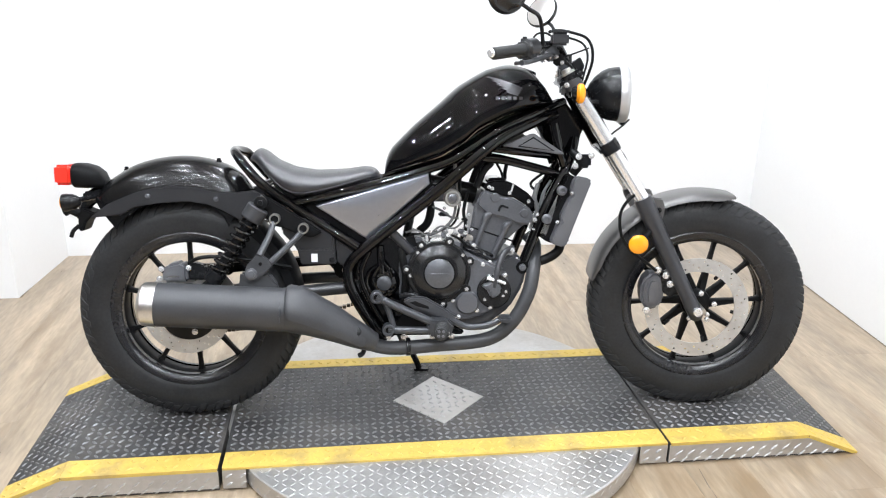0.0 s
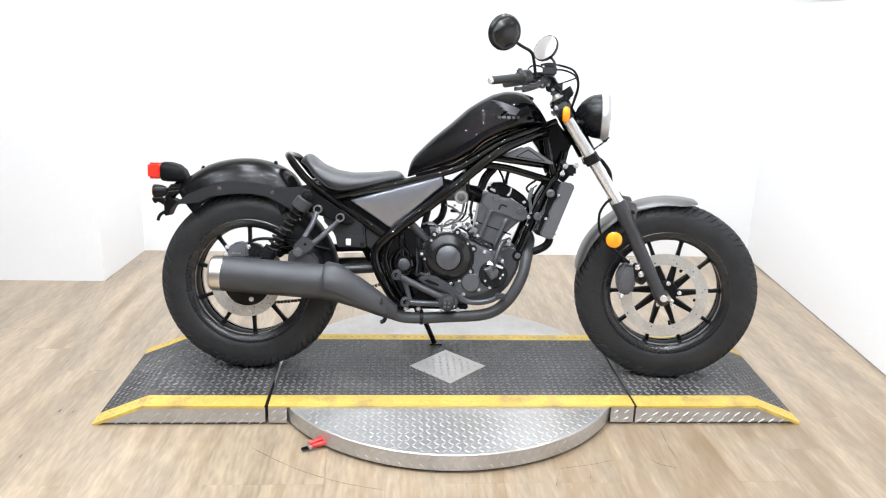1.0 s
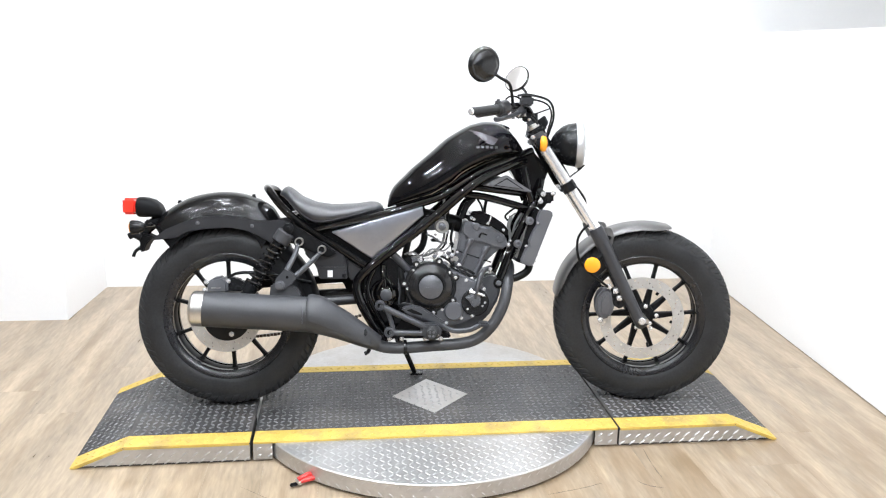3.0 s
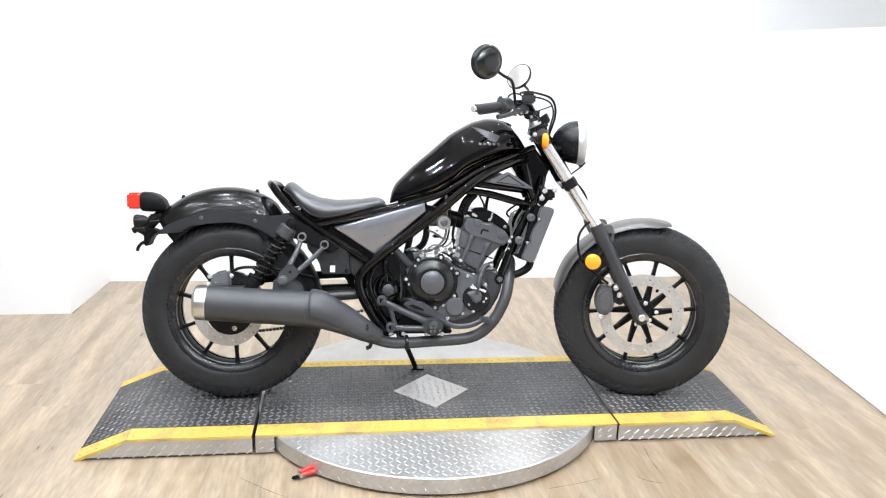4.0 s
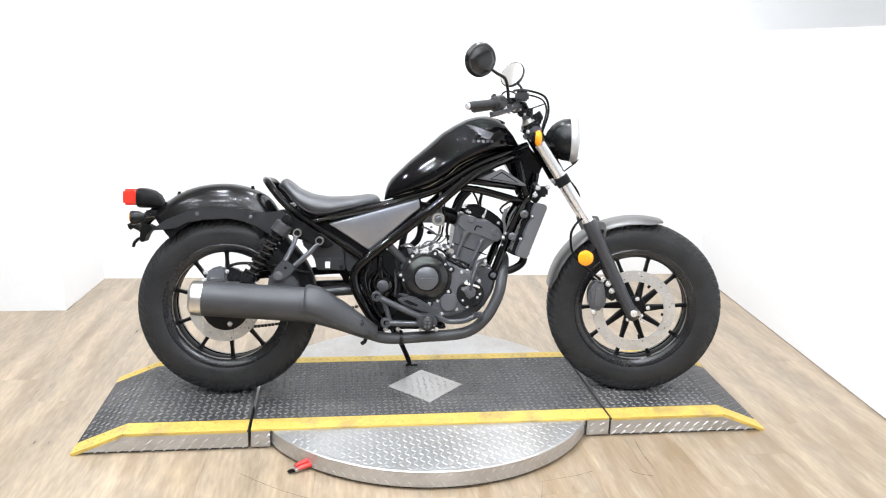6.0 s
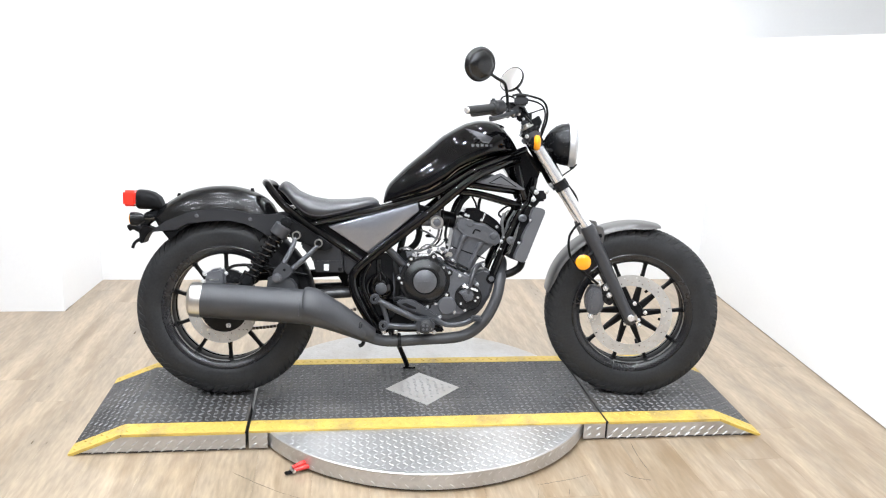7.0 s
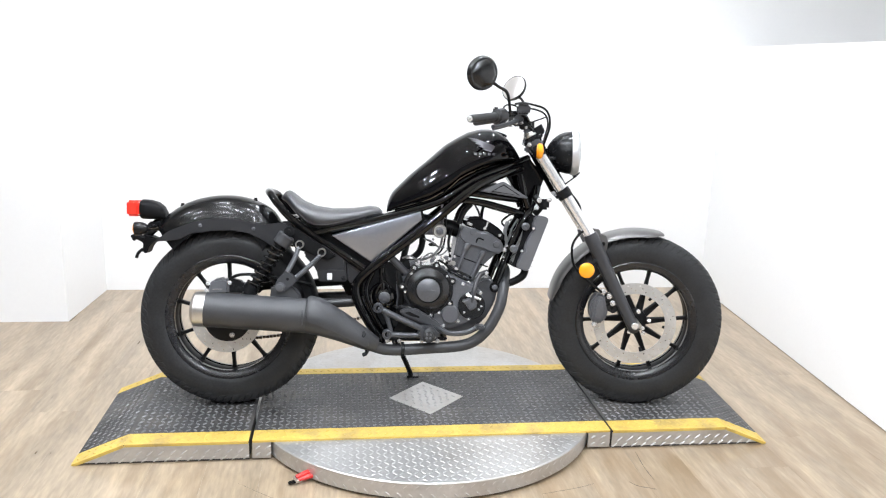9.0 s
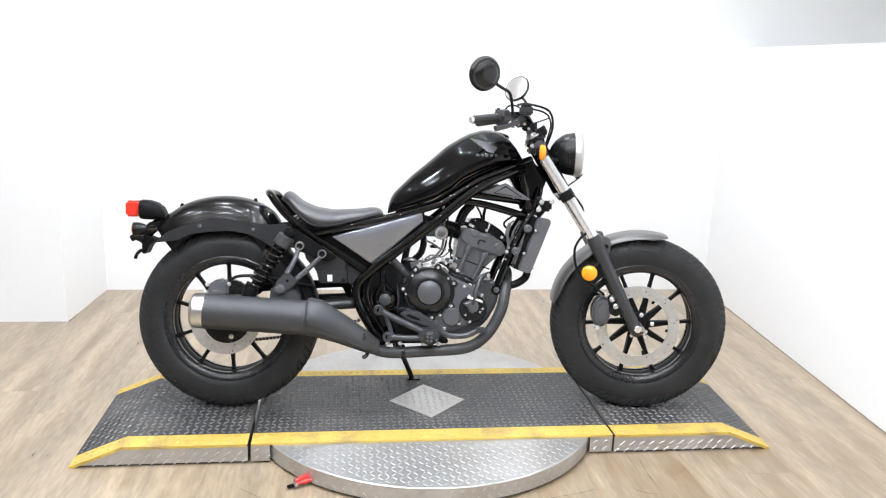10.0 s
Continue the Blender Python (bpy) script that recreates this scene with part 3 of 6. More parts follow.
def bolt(at, r=0.006, out=0.006, mat=None, parent=None, axis=(0, -1, 0), turned=False):
    """A hexagon-headed bolt with a washer."""
    bm = B()
    a = Vector(at)
    d = Vector(axis).normalized()
    lathe(bm, [(-0.004, 0), (-0.004, r * 1.35), (0.001, r * 1.35), (0.001, r), (out * 0.8, r), (out, r * 0.8), (out, 0)], a, d, 10)
    return (front if turned else part)("bolt", bm, mat or ZINC, parent or bike)


def tyre_section(R, half, bead):
    """Outline of a tyre from one bead over the tread to the other: (across, radius)."""
    pts = []
    side = R - bead
    for k in range(25):
        a = math.pi * k / 24
        c, s = -math.cos(a), math.sin(a)
        up = s ** 0.72
        pts.append((half * math.copysign(abs(c) ** 0.62, c) * (1 - 0.25 * (1 - up) ** 2.2), bead + side * up))
    return pts


def wheel(name, centre, R, half, label, put, swirl, phase):
    """A cast wheel with its tyre, round the y axis."""
    cx, cz = centre
    o, ax = (cx, 0, cz), (0, 1, 0)
    bead = 0.215
    bm = B()
    sec = tyre_section(R, half, bead)
    lathe(bm, sec + [(half * 0.62, bead - 0.004), (-half * 0.62, bead - 0.004)], o, ax, 96, closed=True)
    tyre_bm = bm
    # tread blocks, raised between slanting grooves
    bm = B()
    n = 74

    def on(k, v):
        f = (v + 1) / 2 * 24
        i = min(int(f), 23)
        y = sec[i][0] + (sec[i + 1][0] - sec[i][0]) * (f - i)
        r = sec[i][1] + (sec[i + 1][1] - sec[i][1]) * (f - i)
        a = 2 * math.pi * k / n
        return y, r, a

    def block_on(k0, k1, v0, v1, slant, rows=4, cols=3, lift=0.0028, taper=0.0):
        grid = []
        for i in range(rows + 1):
            v = v0 + (v1 - v0) * i / rows
            row = []
            for j in range(cols + 1):
                k = k0 + (k1 - k0) * j / cols + slant * abs(v) ** 1.4
                y, r, a = on(k, v)
                nn = Vector((0, y * 0.55, 0)) + Vector((math.cos(a), 0, math.sin(a))) * 0.1
                nn.normalize()
                base = Vector((cx + r * math.cos(a), y, cz + r * math.sin(a)))
                row.append((base - nn * 0.003, base + nn * lift * (1 - taper * i / rows)))
            grid.append(row)
        tops = [[bm.verts.new(t) for _, t in row] for row in grid]
        rim_lo = {}
        for i in range(rows + 1):
            for j in range(cols + 1):
                if i in (0, rows) or j in (0, cols):
                    rim_lo[i, j] = bm.verts.new(grid[i][j][0])
        for i in range(rows):
            for j in range(cols):
                bm.faces.new((tops[i][j], tops[i][j + 1], tops[i + 1][j + 1], tops[i + 1][j]))
        for i in range(rows):
            for j in (0, cols):
                bm.faces.new((tops[i][j], tops[i + 1][j], rim_lo[i + 1, j], rim_lo[i, j]))
        for j in range(cols):
            for i in (0, rows):
                bm.faces.new((tops[i][j], tops[i][j + 1], rim_lo[i, j + 1], rim_lo[i, j]))

    for k in range(n):
        for s in (-1, 1):
            o2 = 0 if s < 0 else 0.5
            block_on(k + o2, k + o2 + 0.70, s * 0.09, s * 0.32, 2.6, lift=0.0040)
            block_on(k + o2, k + o2 + 0.68, s * 0.335, s * (0.60 if k % 2 else 0.53), 2.6, 5, lift=0.0056, taper=0.80)
        block_on(k, k + 1.0, -0.075, 0.075, 0.0, 2, 2)
    tread_bm = bm
    # rim
    w = half * 0.66
    bm = B()
    lathe(bm, [(-w + 0.002, bead - 0.004), (-w * 0.72, bead - 0.012), (-w * 0.3, bead - 0.018), (w * 0.3, bead - 0.018), (w * 0.72, bead - 0.012), (w - 0.002, bead - 0.004),
               (w * 0.3, bead - 0.010), (-w * 0.3, bead - 0.010)], o, ax, 96, closed=True)
    lips = []
    for sd in (-1, 1):
        lip = B()
        lathe(lip, [(sd * (w - 0.014), bead - 0.017), (sd * (w + 0.001), bead - 0.0165), (sd * (w + 0.006), bead - 0.012), (sd * (w + 0.010), bead - 0.003), (sd * (w + 0.013), bead + 0.006),
                    (sd * (w + 0.0135), bead + 0.011), (sd * (w + 0.011), bead + 0.0145), (sd * (w + 0.006), bead + 0.014), (sd * (w - 0.006), bead - 0.004)], o, ax, 96, closed=True)
        lips.append(lip)
    rim = put(name, bm, RIM, bike, "black cast wheel with a wide tyre", 30)
    for lip in lips:
        put("rim_lip", lip, RIM_LIP, rim)
    put("tyre", tyre_bm, RUBBER, rim, label, 60)
    tagged(put("tread", tread_bm, TREAD_RUBBER, rim), kind="stuff")
    yv = Vector((0, 1, 0))

    def at_angle(r, a, y=0.0):
        return Vector((cx + r * math.cos(a), y, cz + r * math.sin(a)))

    def limb(p0, p1, widths):
        bm = B()
        d = (p1 - p0).normalized()
        side = yv.cross(d).normalized()
        rings = []
        for f, wd, th in widths:
            c = p0 + (p1 - p0) * f
            rings.append([c + side * wd * u + yv * th * v for u, v in ((-1, -0.5), (-0.7, -1), (0.7, -1), (1, -0.5), (1, 0.5), (0.7, 1), (-0.7, 1), (-1, 0.5))])
        return loft(bm, rings)

    for i in range(10):
        a = radians(36 * i + phase)
        sw = radians(swirl)
        put("spoke", limb(at_angle(0.030, a - sw, -0.012), at_angle(bead - 0.014, a),
                          ((0, 0.0130, 0.018), (0.22, 0.0115, 0.016), (0.5, 0.0085, 0.013), (0.8, 0.0064, 0.011), (0.93, 0.0070, 0.012), (0.985, 0.011, 0.014), (1.03, 0.018, 0.016))), RIM, rim)
    bm = B()
    hw = half * 0.75
    lathe(bm, [(-hw, 0.012), (-hw, 0.026), (-hw + 0.008, 0.034), (-0.034, 0.044), (-0.025, 0.046), (0.025, 0.040), (hw - 0.008, 0.034), (hw, 0.026), (hw, 0.012)], o, ax, 32, closed=True)
    put("hub", bm, RIM, rim)
    return rim


def brake_disc(centre, y, r0, r1, put, name="brake_disc", holes=40, seg=160, carrier=0.0):
    """A drilled steel disc: the drillings are real gaps in the ring."""
    cx, cz = centre
    rings = [r0, r0 + (r1 - r0) * 0.20, r0 + (r1 - r0) * 0.34, r0 + (r1 - r0) * 0.46, r0 + (r1 - r0) * 0.58, r0 + (r1 - r0) * 0.70, r0 + (r1 - r0) * 0.84, r1]
    bm = B()
    grid = []
    for side in (-1, 1):
        layer = []
        for r in rings:
            layer.append([bm.verts.new((cx + r * math.cos(2 * math.pi * k / seg), y + side * 0.0025, cz + r * math.sin(2 * math.pi * k / seg))) for k in range(seg)])
        grid.append(layer)
    step = seg // holes

    def gap(i, k):
        k %= seg
        return (i in (1, 3, 5)) and (k % (2 * step) == (0, 3, 5)[(i - 1) // 2])

    last = len(rings) - 1
    for i in range(last):
        for k in range(seg):
            if gap(i, k):
                continue
            k2 = (k + 1) % seg
            for s in (0, 1):
                g = grid[s]
                bm.faces.new((g[i][k], g[i][k2], g[i + 1][k2], g[i + 1][k]))
            walls = []
            if i == 0 or gap(i - 1, k):
                walls.append((i, k, i, k2))
            if i == last - 1 or gap(i + 1, k):
                walls.append((i + 1, k, i + 1, k2))
            if gap(i, k - 1):
                walls.append((i, k, i + 1, k))
            if gap(i, k + 1):
                walls.append((i, k2, i + 1, k2))
            for a, b, c, d in walls:
                bm.faces.new((grid[0][a][b], grid[0][c][d], grid[1][c][d], grid[1][a][b]))
    disc = put(name, bm, DISC, bike, "drilled steel brake disc", 30)
    return disc


def rear(name, bm, mat, parent=None, label="", sharp=35):
    return part(name, bm, mat, parent or bike, label, sharp)


REAR_C, FRONT_C = (0.0, R_REAR), (WB, R_FRONT)
wheel("rear_wheel", REAR_C, R_REAR + 0.0020, 0.078, "wide black rear tyre with slanting grooves", rear, 0, 21)
wheel("front_wheel", FRONT_C, R_FRONT + 0.0045, 0.068, "wide black front tyre with slanting grooves", front, 15, 3)
brake_disc((-0.005, R_REAR), -0.082, 0.084, 0.125, rear)
disc_f = brake_disc((WB - 0.010, R_FRONT), -0.084, 0.113, 0.154, front)
# disc carriers
bm = B()
lathe(bm, [(-0.088, 0.018), (-0.088, 0.05), (-0.086, 0.084), (-0.080, 0.084), (-0.076, 0.05), (-0.076, 0.018)], (0, 0, R_REAR), (0, 1, 0), 40, closed=True)
part("disc_carrier", bm, SATIN, bike, "black brake disc centre")
for i in range(5):
    a = radians(72 * i - 8)
    p0 = Vector((WB + 0.098 * math.cos(a), -0.070, R_FRONT + 0.098 * math.sin(a)))
    p1 = Vector((WB + 0.116 * math.cos(a), -0.082, R_FRONT + 0.116 * math.sin(a)))
    bm = B()
    tube(bm, [p0, p1], 0.008, 8, 1, radii=[0.0055, 0.005])
    front("disc_arm", bm, RIM, disc_f, "black disc carrier arm")
    a += radians(23)
    bolt((WB + 0.045 * math.cos(a), -0.084, R_FRONT + 0.045 * math.sin(a)), 0.006, 0.006, ZINC, disc_f, turned=True)
for i in range(4):
    a = radians(90 * i - 75)
    bolt((0.062 * math.cos(a), -0.089, R_REAR + 0.062 * math.sin(a)), 0.007, 0.006)

# rear sprocket and chain on the far side
bm = B()
lathe(bm, [(0.086, 0.06), (0.086, 0.106), (0.092, 0.106), (0.092, 0.06)], (0, 0, R_REAR), (0, 1, 0), 44, closed=True)
part("rear_sprocket", bm, STEEL, bike, "steel chain sprocket")
verts, faces = [], []
path = []
for i in range(46):
    f = i / 45
    path.append((0.60 * f, 0.214 + 0.030 * f + 0.101 * f * f))
for i in range(46):
    f = i / 45
    path.append((0.60 - 0.60 * f, 0.409 + 0.036 + (R_REAR + 0.106 - 0.445) * f))
for i, (px, pz) in enumerate(path):
    k = len(verts)
    wide = 0.009 if i % 2 else 0.0065
    for dx in (-0.0055, 0.0055):
        for dy in (-wide, wide):
            for dz in (-0.005, 0.005):
                verts.append((px + dx, 0.089 + dy, pz + dz))
    for f in ((0, 1, 3, 2), (4, 6, 7, 5), (0, 4, 5, 1), (2, 3, 7, 6), (0, 2, 6, 4), (1, 5, 7, 3)):
        faces.append(tuple(k + q for q in f))
raw_part("chain", verts, faces, CHAIN, bike, "dark drive chain", kind="stuff")

bm = B()
prism(bm, [(0.02, 0.425), (0.20, 0.445), (0.56, 0.462), (0.56, 0.438), (0.20, 0.415), (0.03, 0.400)], 0.070, 0.112, 0.005)
part("chain_guard", bm, PLASTIC, bike, "black chain guard")

# swing arm
for s in (-1, 1):
    bm = B()
    tube(bm, [(0.60, s * 0.080, 0.400), (0.48, s * 0.084, 0.389), (0.25, s * 0.112, 0.372), (0.0, s * 0.122, R_REAR)], 0.0185, 14, 5)
    block(bm, (-0.005, s * 0.122, R_REAR), (0.10, 0.022, 0.05), 0.006)
    part("swing_arm", bm, STAY, bike, "black tubular swing arm")
    bm = B()
    rod(bm, (0, s * 0.128, R_REAR), (0, s * 0.152, R_REAR), 0.016, 6)
    part("axle_nut", bm, ZINC, bike)
bm = B()
rod(bm, (0.58, -0.10, 0.412), (0.58, 0.10, 0.412), 0.026, 20)
part("swing_arm_pivot", bm, SATIN, bike)

# rear brake caliper
bm = B()
prism(bm, [(-0.058, 0.412), (-0.060, 0.448), (-0.046, 0.466), (-0.008, 0.474), (0.010, 0.462), (0.012, 0.415)], -0.126, -0.070, 0.008)
cal = part("rear_caliper", bm, ENGINE_LIGHT, bike, "grey rear brake caliper")
bm = B()
prism(bm, [(0.006, 0.466), (0.022, 0.470), (0.056, 0.460), (0.068, 0.442), (0.060, 0.418), (0.004, 0.420)], -0.112, -0.075, 0.006)
part("caliper_bracket", bm, SATIN, cal)
bm = B()
block(bm, (-0.028, -0.1245, 0.432), (0.036, 0.003, 0.007), 0.001)
part("cast_bar", bm, STEEL, cal)
for x, z in ((-0.064, 0.452), (0.012, 0.455), (-0.070, 0.425)):
    bolt((x, -0.116, z), 0.006, 0.006, ZINC, cal)
bm = B()
tube(bm, [(0.01, -0.105, 0.465), (0.04, -0.110, 0.482), (0.09, -0.105, 0.485), (0.16, -0.10, 0.478), (0.30, -0.09, 0.45)], 0.0055, 8, 5)
part("brake_hose", bm, HOSE, bike)

# shock absorbers
for s in (-1, 1):
    a, b = Vector((0.228, s * 0.150, 0.645)), Vector((0.072, s * 0.150, 0.405))
    d = (b - a).normalized()
    bm = B()
    rod(bm, a - Vector((0, 0.020, 0)), a + Vector((0, 0.020, 0)), 0.019, 20)
    rod(bm, b - Vector((0, 0.020, 0)), b + Vector((0, 0.020, 0)), 0.019, 20)
    rod(bm, a + d * 0.06, b - d * 0.01, 0.014, 16)
    rod(bm, b - d * 0.055, b - d * 0.02, 0.027, 20)
    shock = part("shock_absorber", bm, SATIN, bike, "black twin shock absorber")
    bm = B()
    rod(bm, a + d * 0.015, a + d * 0.058, 0.031, 24, soft=0.004)
    part("spring_cap", bm, EXHAUST, shock, "dark grey spring cap")
    u = d.orthogonal().normalized()
    v = d.cross(u)
    turns, n = 8.5, 170
    line = [a + d * (0.056 + 0.180 * i / n) + 0.0235 * (math.cos(2 * math.pi * turns * i / n) * u + math.sin(2 * math.pi * turns * i / n) * v) for i in range(n + 1)]
    bm = B()
    tube(bm, line, 0.0050, 8, 1)
    part("coil_spring", bm, SPRING, shock, "gloss black coil spring")
    bolt(a + Vector((0, s * 0.021, 0)), 0.009, 0.007, SATIN, shock, axis=(0, s, 0))

# ---- rear mudguard, tail ----
guard = [(-0.262, 0.655), (-0.248, 0.675), (-0.208, 0.709), (-0.146, 0.744), (-0.075, 0.763), (-0.003, 0.768), (0.059, 0.760), (0.115, 0.740), (0.155, 0.712), (0.182, 0.672)]
line = smooth_path([(x, 0, z) for x, z in guard], 4)
rings = []
for p in line:
    nrm = (p - Vector((0, 0, 0.34))).normalized()
    ring = []
    for k in range(17):
        a = radians(-90 + 180 * k / 16)
        y = 0.096 * math.copysign(abs(math.sin(a)) ** 0.85, a)
        ring.append(p + Vector((0, y, 0)) - nrm * 0.118 * (1 - abs(math.cos(a)) ** 0.75))
    rings.append(ring)
bm = B()
loft(bm, rings, closed=False)
bmesh.ops.recalc_face_normals(bm, faces=bm.faces)
bmesh.ops.solidify(bm, geom=bm.faces[:], thickness=0.004)
mud = part("rear_mudguard", bm, GUARD_PAINT, bike, "gloss black rear mudguard", 40)
for s in (-1, 1):
    bm = B()
    prism(bm, [(-0.258, 0.597), (-0.205, 0.637), (-0.124, 0.671), (-0.075, 0.682), (-0.025, 0.687), (0.035, 0.684), (0.095, 0.671), (0.145, 0.668), (0.200, 0.674), (0.225, 0.66),
               (0.205, 0.62), (0.160, 0.588), (0.115, 0.615), (0.074, 0.633), (0.014, 0.643), (-0.066, 0.638), (-0.13, 0.628), (-0.17, 0.605)], s * 0.093, s * 0.104, 0.003)
    band = part("mudguard_stay", bm, STAY, mud, "matt black stay along the mudguard")
    for x, z in ((-0.094, 0.659), (0.094, 0.650)):
        bolt((x, s * 0.105, z), 0.0055, 0.005, ENGINE, band, axis=(0, s, 0))
for x, z in ((-0.18, 0.728), (0.085, 0.753)):
    bolt((x, 0.0, z), 0.006, 0.008, SATIN, mud, axis=(0, 0, 1))

bm = B()
rings = []
for k in range(13):
    q = radians(8 + 4.0 * k)
    ring = []
    for y, d in ((-0.088, -0.040), (-0.086, -0.012), (-0.074, -0.003), (-0.030, 0.001), (0.020, 0.0), (0.034, -0.004), (0.040, -0.014)):
        ring.append(Vector(((0.328 + d) * math.cos(q), y, R_REAR + (0.328 + d) * math.sin(q))))
    rings.append(ring)
loft(bm, rings, closed=False)
bmesh.ops.recalc_face_normals(bm, faces=bm.faces)
bmesh.ops.solidify(bm, geom=bm.faces[:], thickness=0.003)
part("tyre_hugger", bm, PLASTIC, bike, "black plastic inner mudguard")

# tail lamp
bm = B()
rings = []
for x, h, w, zc in ((-0.322, 0.033, 0.050, 0.711), (-0.318, 0.036, 0.053, 0.711), (-0.295, 0.036, 0.054, 0.710), (-0.268, 0.032, 0.050, 0.706), (-0.248, 0.025, 0.042, 0.698), (-0.236, 0.013, 0.030, 0.688)):
    rings.append([(x, w * math.copysign(abs(math.cos(t)) ** 0.6, math.cos(t)), zc + h * math.copysign(abs(math.sin(t)) ** 0.7, math.sin(t))) for t in (2 * math.pi * k / 24 for k in range(24))])
loft(bm, rings)
tail = part("tail_lamp", bm, PLASTIC, bike, "black tail lamp housing")
bm = B()
block(bm, (-0.345, 0, 0.714), (0.046, 0.104, 0.058), 0.008, None, 3)
part("lens", bm, RED_LENS, tail, "red tail lamp lens")
bm = B()
tube(bm, [(-0.23, 0, 0.665), (-0.27, 0, 0.655), (-0.30, 0, 0.625), (-0.315, 0, 0.59)], 0.020, 10, 4, radii=[0.024, 0.022, 0.018, 0.014])
block(bm, (-0.268, 0, 0.655), (0.06, 0.07, 0.022), 0.006)
part("plate_holder", bm, SATIN, bike, "black number plate holder")
bm = B()
prism(bm, [(-0.330, 0.606), (-0.300, 0.618), (-0.265, 0.604), (-0.290, 0.580), (-0.302, 0.550), (-0.316, 0.552), (-0.314, 0.590)], -0.035, 0.035, 0.004)
part("plate_bracket", bm, PLASTIC, bike)
bm = B()
tube(bm, [(-0.318, -0.02, 0.565), (-0.335, -0.02, 0.55), (-0.342, -0.02, 0.532)], 0.006, 8, 4)
part("bracket_tip", bm, SATIN, bike)
bm = B()
tube(bm, [(-0.31, -0.03, 0.60), (-0.335, -0.03, 0.612), (-0.352, -0.03, 0.605)], 0.012, 10, 4)
part("plate_light", bm, PLASTIC, bike)
for s in (-1, 1):
    bm = B()
    rod(bm, (-0.262, s * 0.02, 0.650), (-0.275, s * 0.125, 0.650), 0.008, 10)
    lathe(bm, [(0.006, 0.0), (0.006, 0.010), (0.0, 0.016), (-0.012, 0.0215), (-0.030, 0.0245), (-0.038, 0.024), (-0.038, 0)], (-0.268, s * 0.15, 0.648), (1, 0, 0.08), 24)
    ind = part("rear_indicator", bm, SATIN, bike, "small round rear indicator")
    bm = B()
    lathe(bm, [(0.0, 0.0205), (-0.004, 0.018), (-0.007, 0.010), (-0.008, 0)], (-0.306, s * 0.15, 0.645), (1, 0, 0.08), 24)
    part("lens", bm, AMBER, ind, "amber indicator lens")

# ---- seat ----
seat_top = [(0.186, 0.762), (0.196, 0.777), (0.208, 0.783), (0.225, 0.775), (0.256, 0.748), (0.309, 0.726), (0.372, 0.717), (0.456, 0.721), (0.509, 0.729), (0.540, 0.727), (0.556, 0.709)]
seat_low = [(0.186, 0.758), (0.204, 0.748), (0.239, 0.706), (0.280, 0.664), (0.323, 0.648), (0.380, 0.655), (0.481, 0.681), (0.546, 0.699), (0.556, 0.705)]
seat_wide = [(0.186, 0.055), (0.20, 0.085), (0.24, 0.118), (0.32, 0.138), (0.40, 0.128), (0.48, 0.105), (0.54, 0.078), (0.556, 0.055)]
bm = B()
rings = []
for i in range(33):
    x = 0.186 + 0.37 * i / 32
    t, l, w = along(seat_top, x), along(seat_low, x), eased(seat_wide, x)
    ring = []
    for k in range(28):
        a = 2 * math.pi * k / 28
        c, s = math.cos(a), math.sin(a)
        y = w * math.copysign(abs(c) ** 0.55, c)
        z = (t + l) / 2 + (t - l) / 2 * math.copysign(abs(s) ** 0.75, s) + (0.010 - 0.010 * (y / w) ** 2 if s > 0 else 0)
        ring.append((x, y, z))
    rings.append(ring)
loft(bm, rings)
bmesh.ops.smooth_vert(bm, verts=bm.verts, factor=0.4, use_axis_x=True, use_axis_y=True, use_axis_z=True)
seat = part("seat", bm, VINYL, bike, "black vinyl solo seat with a raised back", 60)
bm = B()
for s in (-1, 1):
    tube(bm, [(x, s * (eased(seat_wide, x) * 0.985), along(seat_low, x) + 0.018) for x in (0.22, 0.26, 0.30, 0.35, 0.42, 0.48, 0.53)], 0.0022, 6, 4)
part("piping", bm, VINYL, seat)

# ---- tank ----
tank_top = [(0.570, 0.722), (0.574, 0.748), (0.580, 0.766), (0.593, 0.787), (0.656, 0.851), (0.724, 0.909), (0.782, 0.962), (0.825, 0.989), (0.867, 1.012), (0.910, 1.024), (0.943, 1.025),
            (0.975, 1.019), (1.008, 1.000), (1.041, 0.963), (1.058, 0.937), (1.066, 0.922)]
tank_low = [(0.570, 0.716), (0.654, 0.738), (0.736, 0.764), (0.798, 0.800), (0.838, 0.836), (0.900, 0.870), (0.962, 0.896), (1.035, 0.914), (1.066, 0.918)]
tank_wide = [(0.570, 0.062), (0.600, 0.080), (0.660, 0.096), (0.740, 0.115), (0.820, 0.132), (0.900, 0.140), (0.960, 0.134), (1.010, 0.112), (1.045, 0.078), (1.066, 0.045)]


def tank_at(x, a):
    t, l, w = along(tank_top, x), along(tank_low, x), eased(tank_wide, x)
    c, s = math.cos(a), math.sin(a)
    h = t - l
    zc = l + 0.22 * h
    y = w * math.copysign(abs(c) ** 0.66, c)
    z = zc + ((t + 0.009 - zc) * abs(s) ** 0.92 if s > 0 else -(zc - l) * abs(s) ** 0.8)
    return y, z


def tank_side(x, z):
    """Half width of the tank at (x, z), upper part."""
    best = min((abs(tank_at(x, radians(d))[1] - z), d) for d in range(-80, 90))
    return tank_at(x, radians(best[1]))[0]


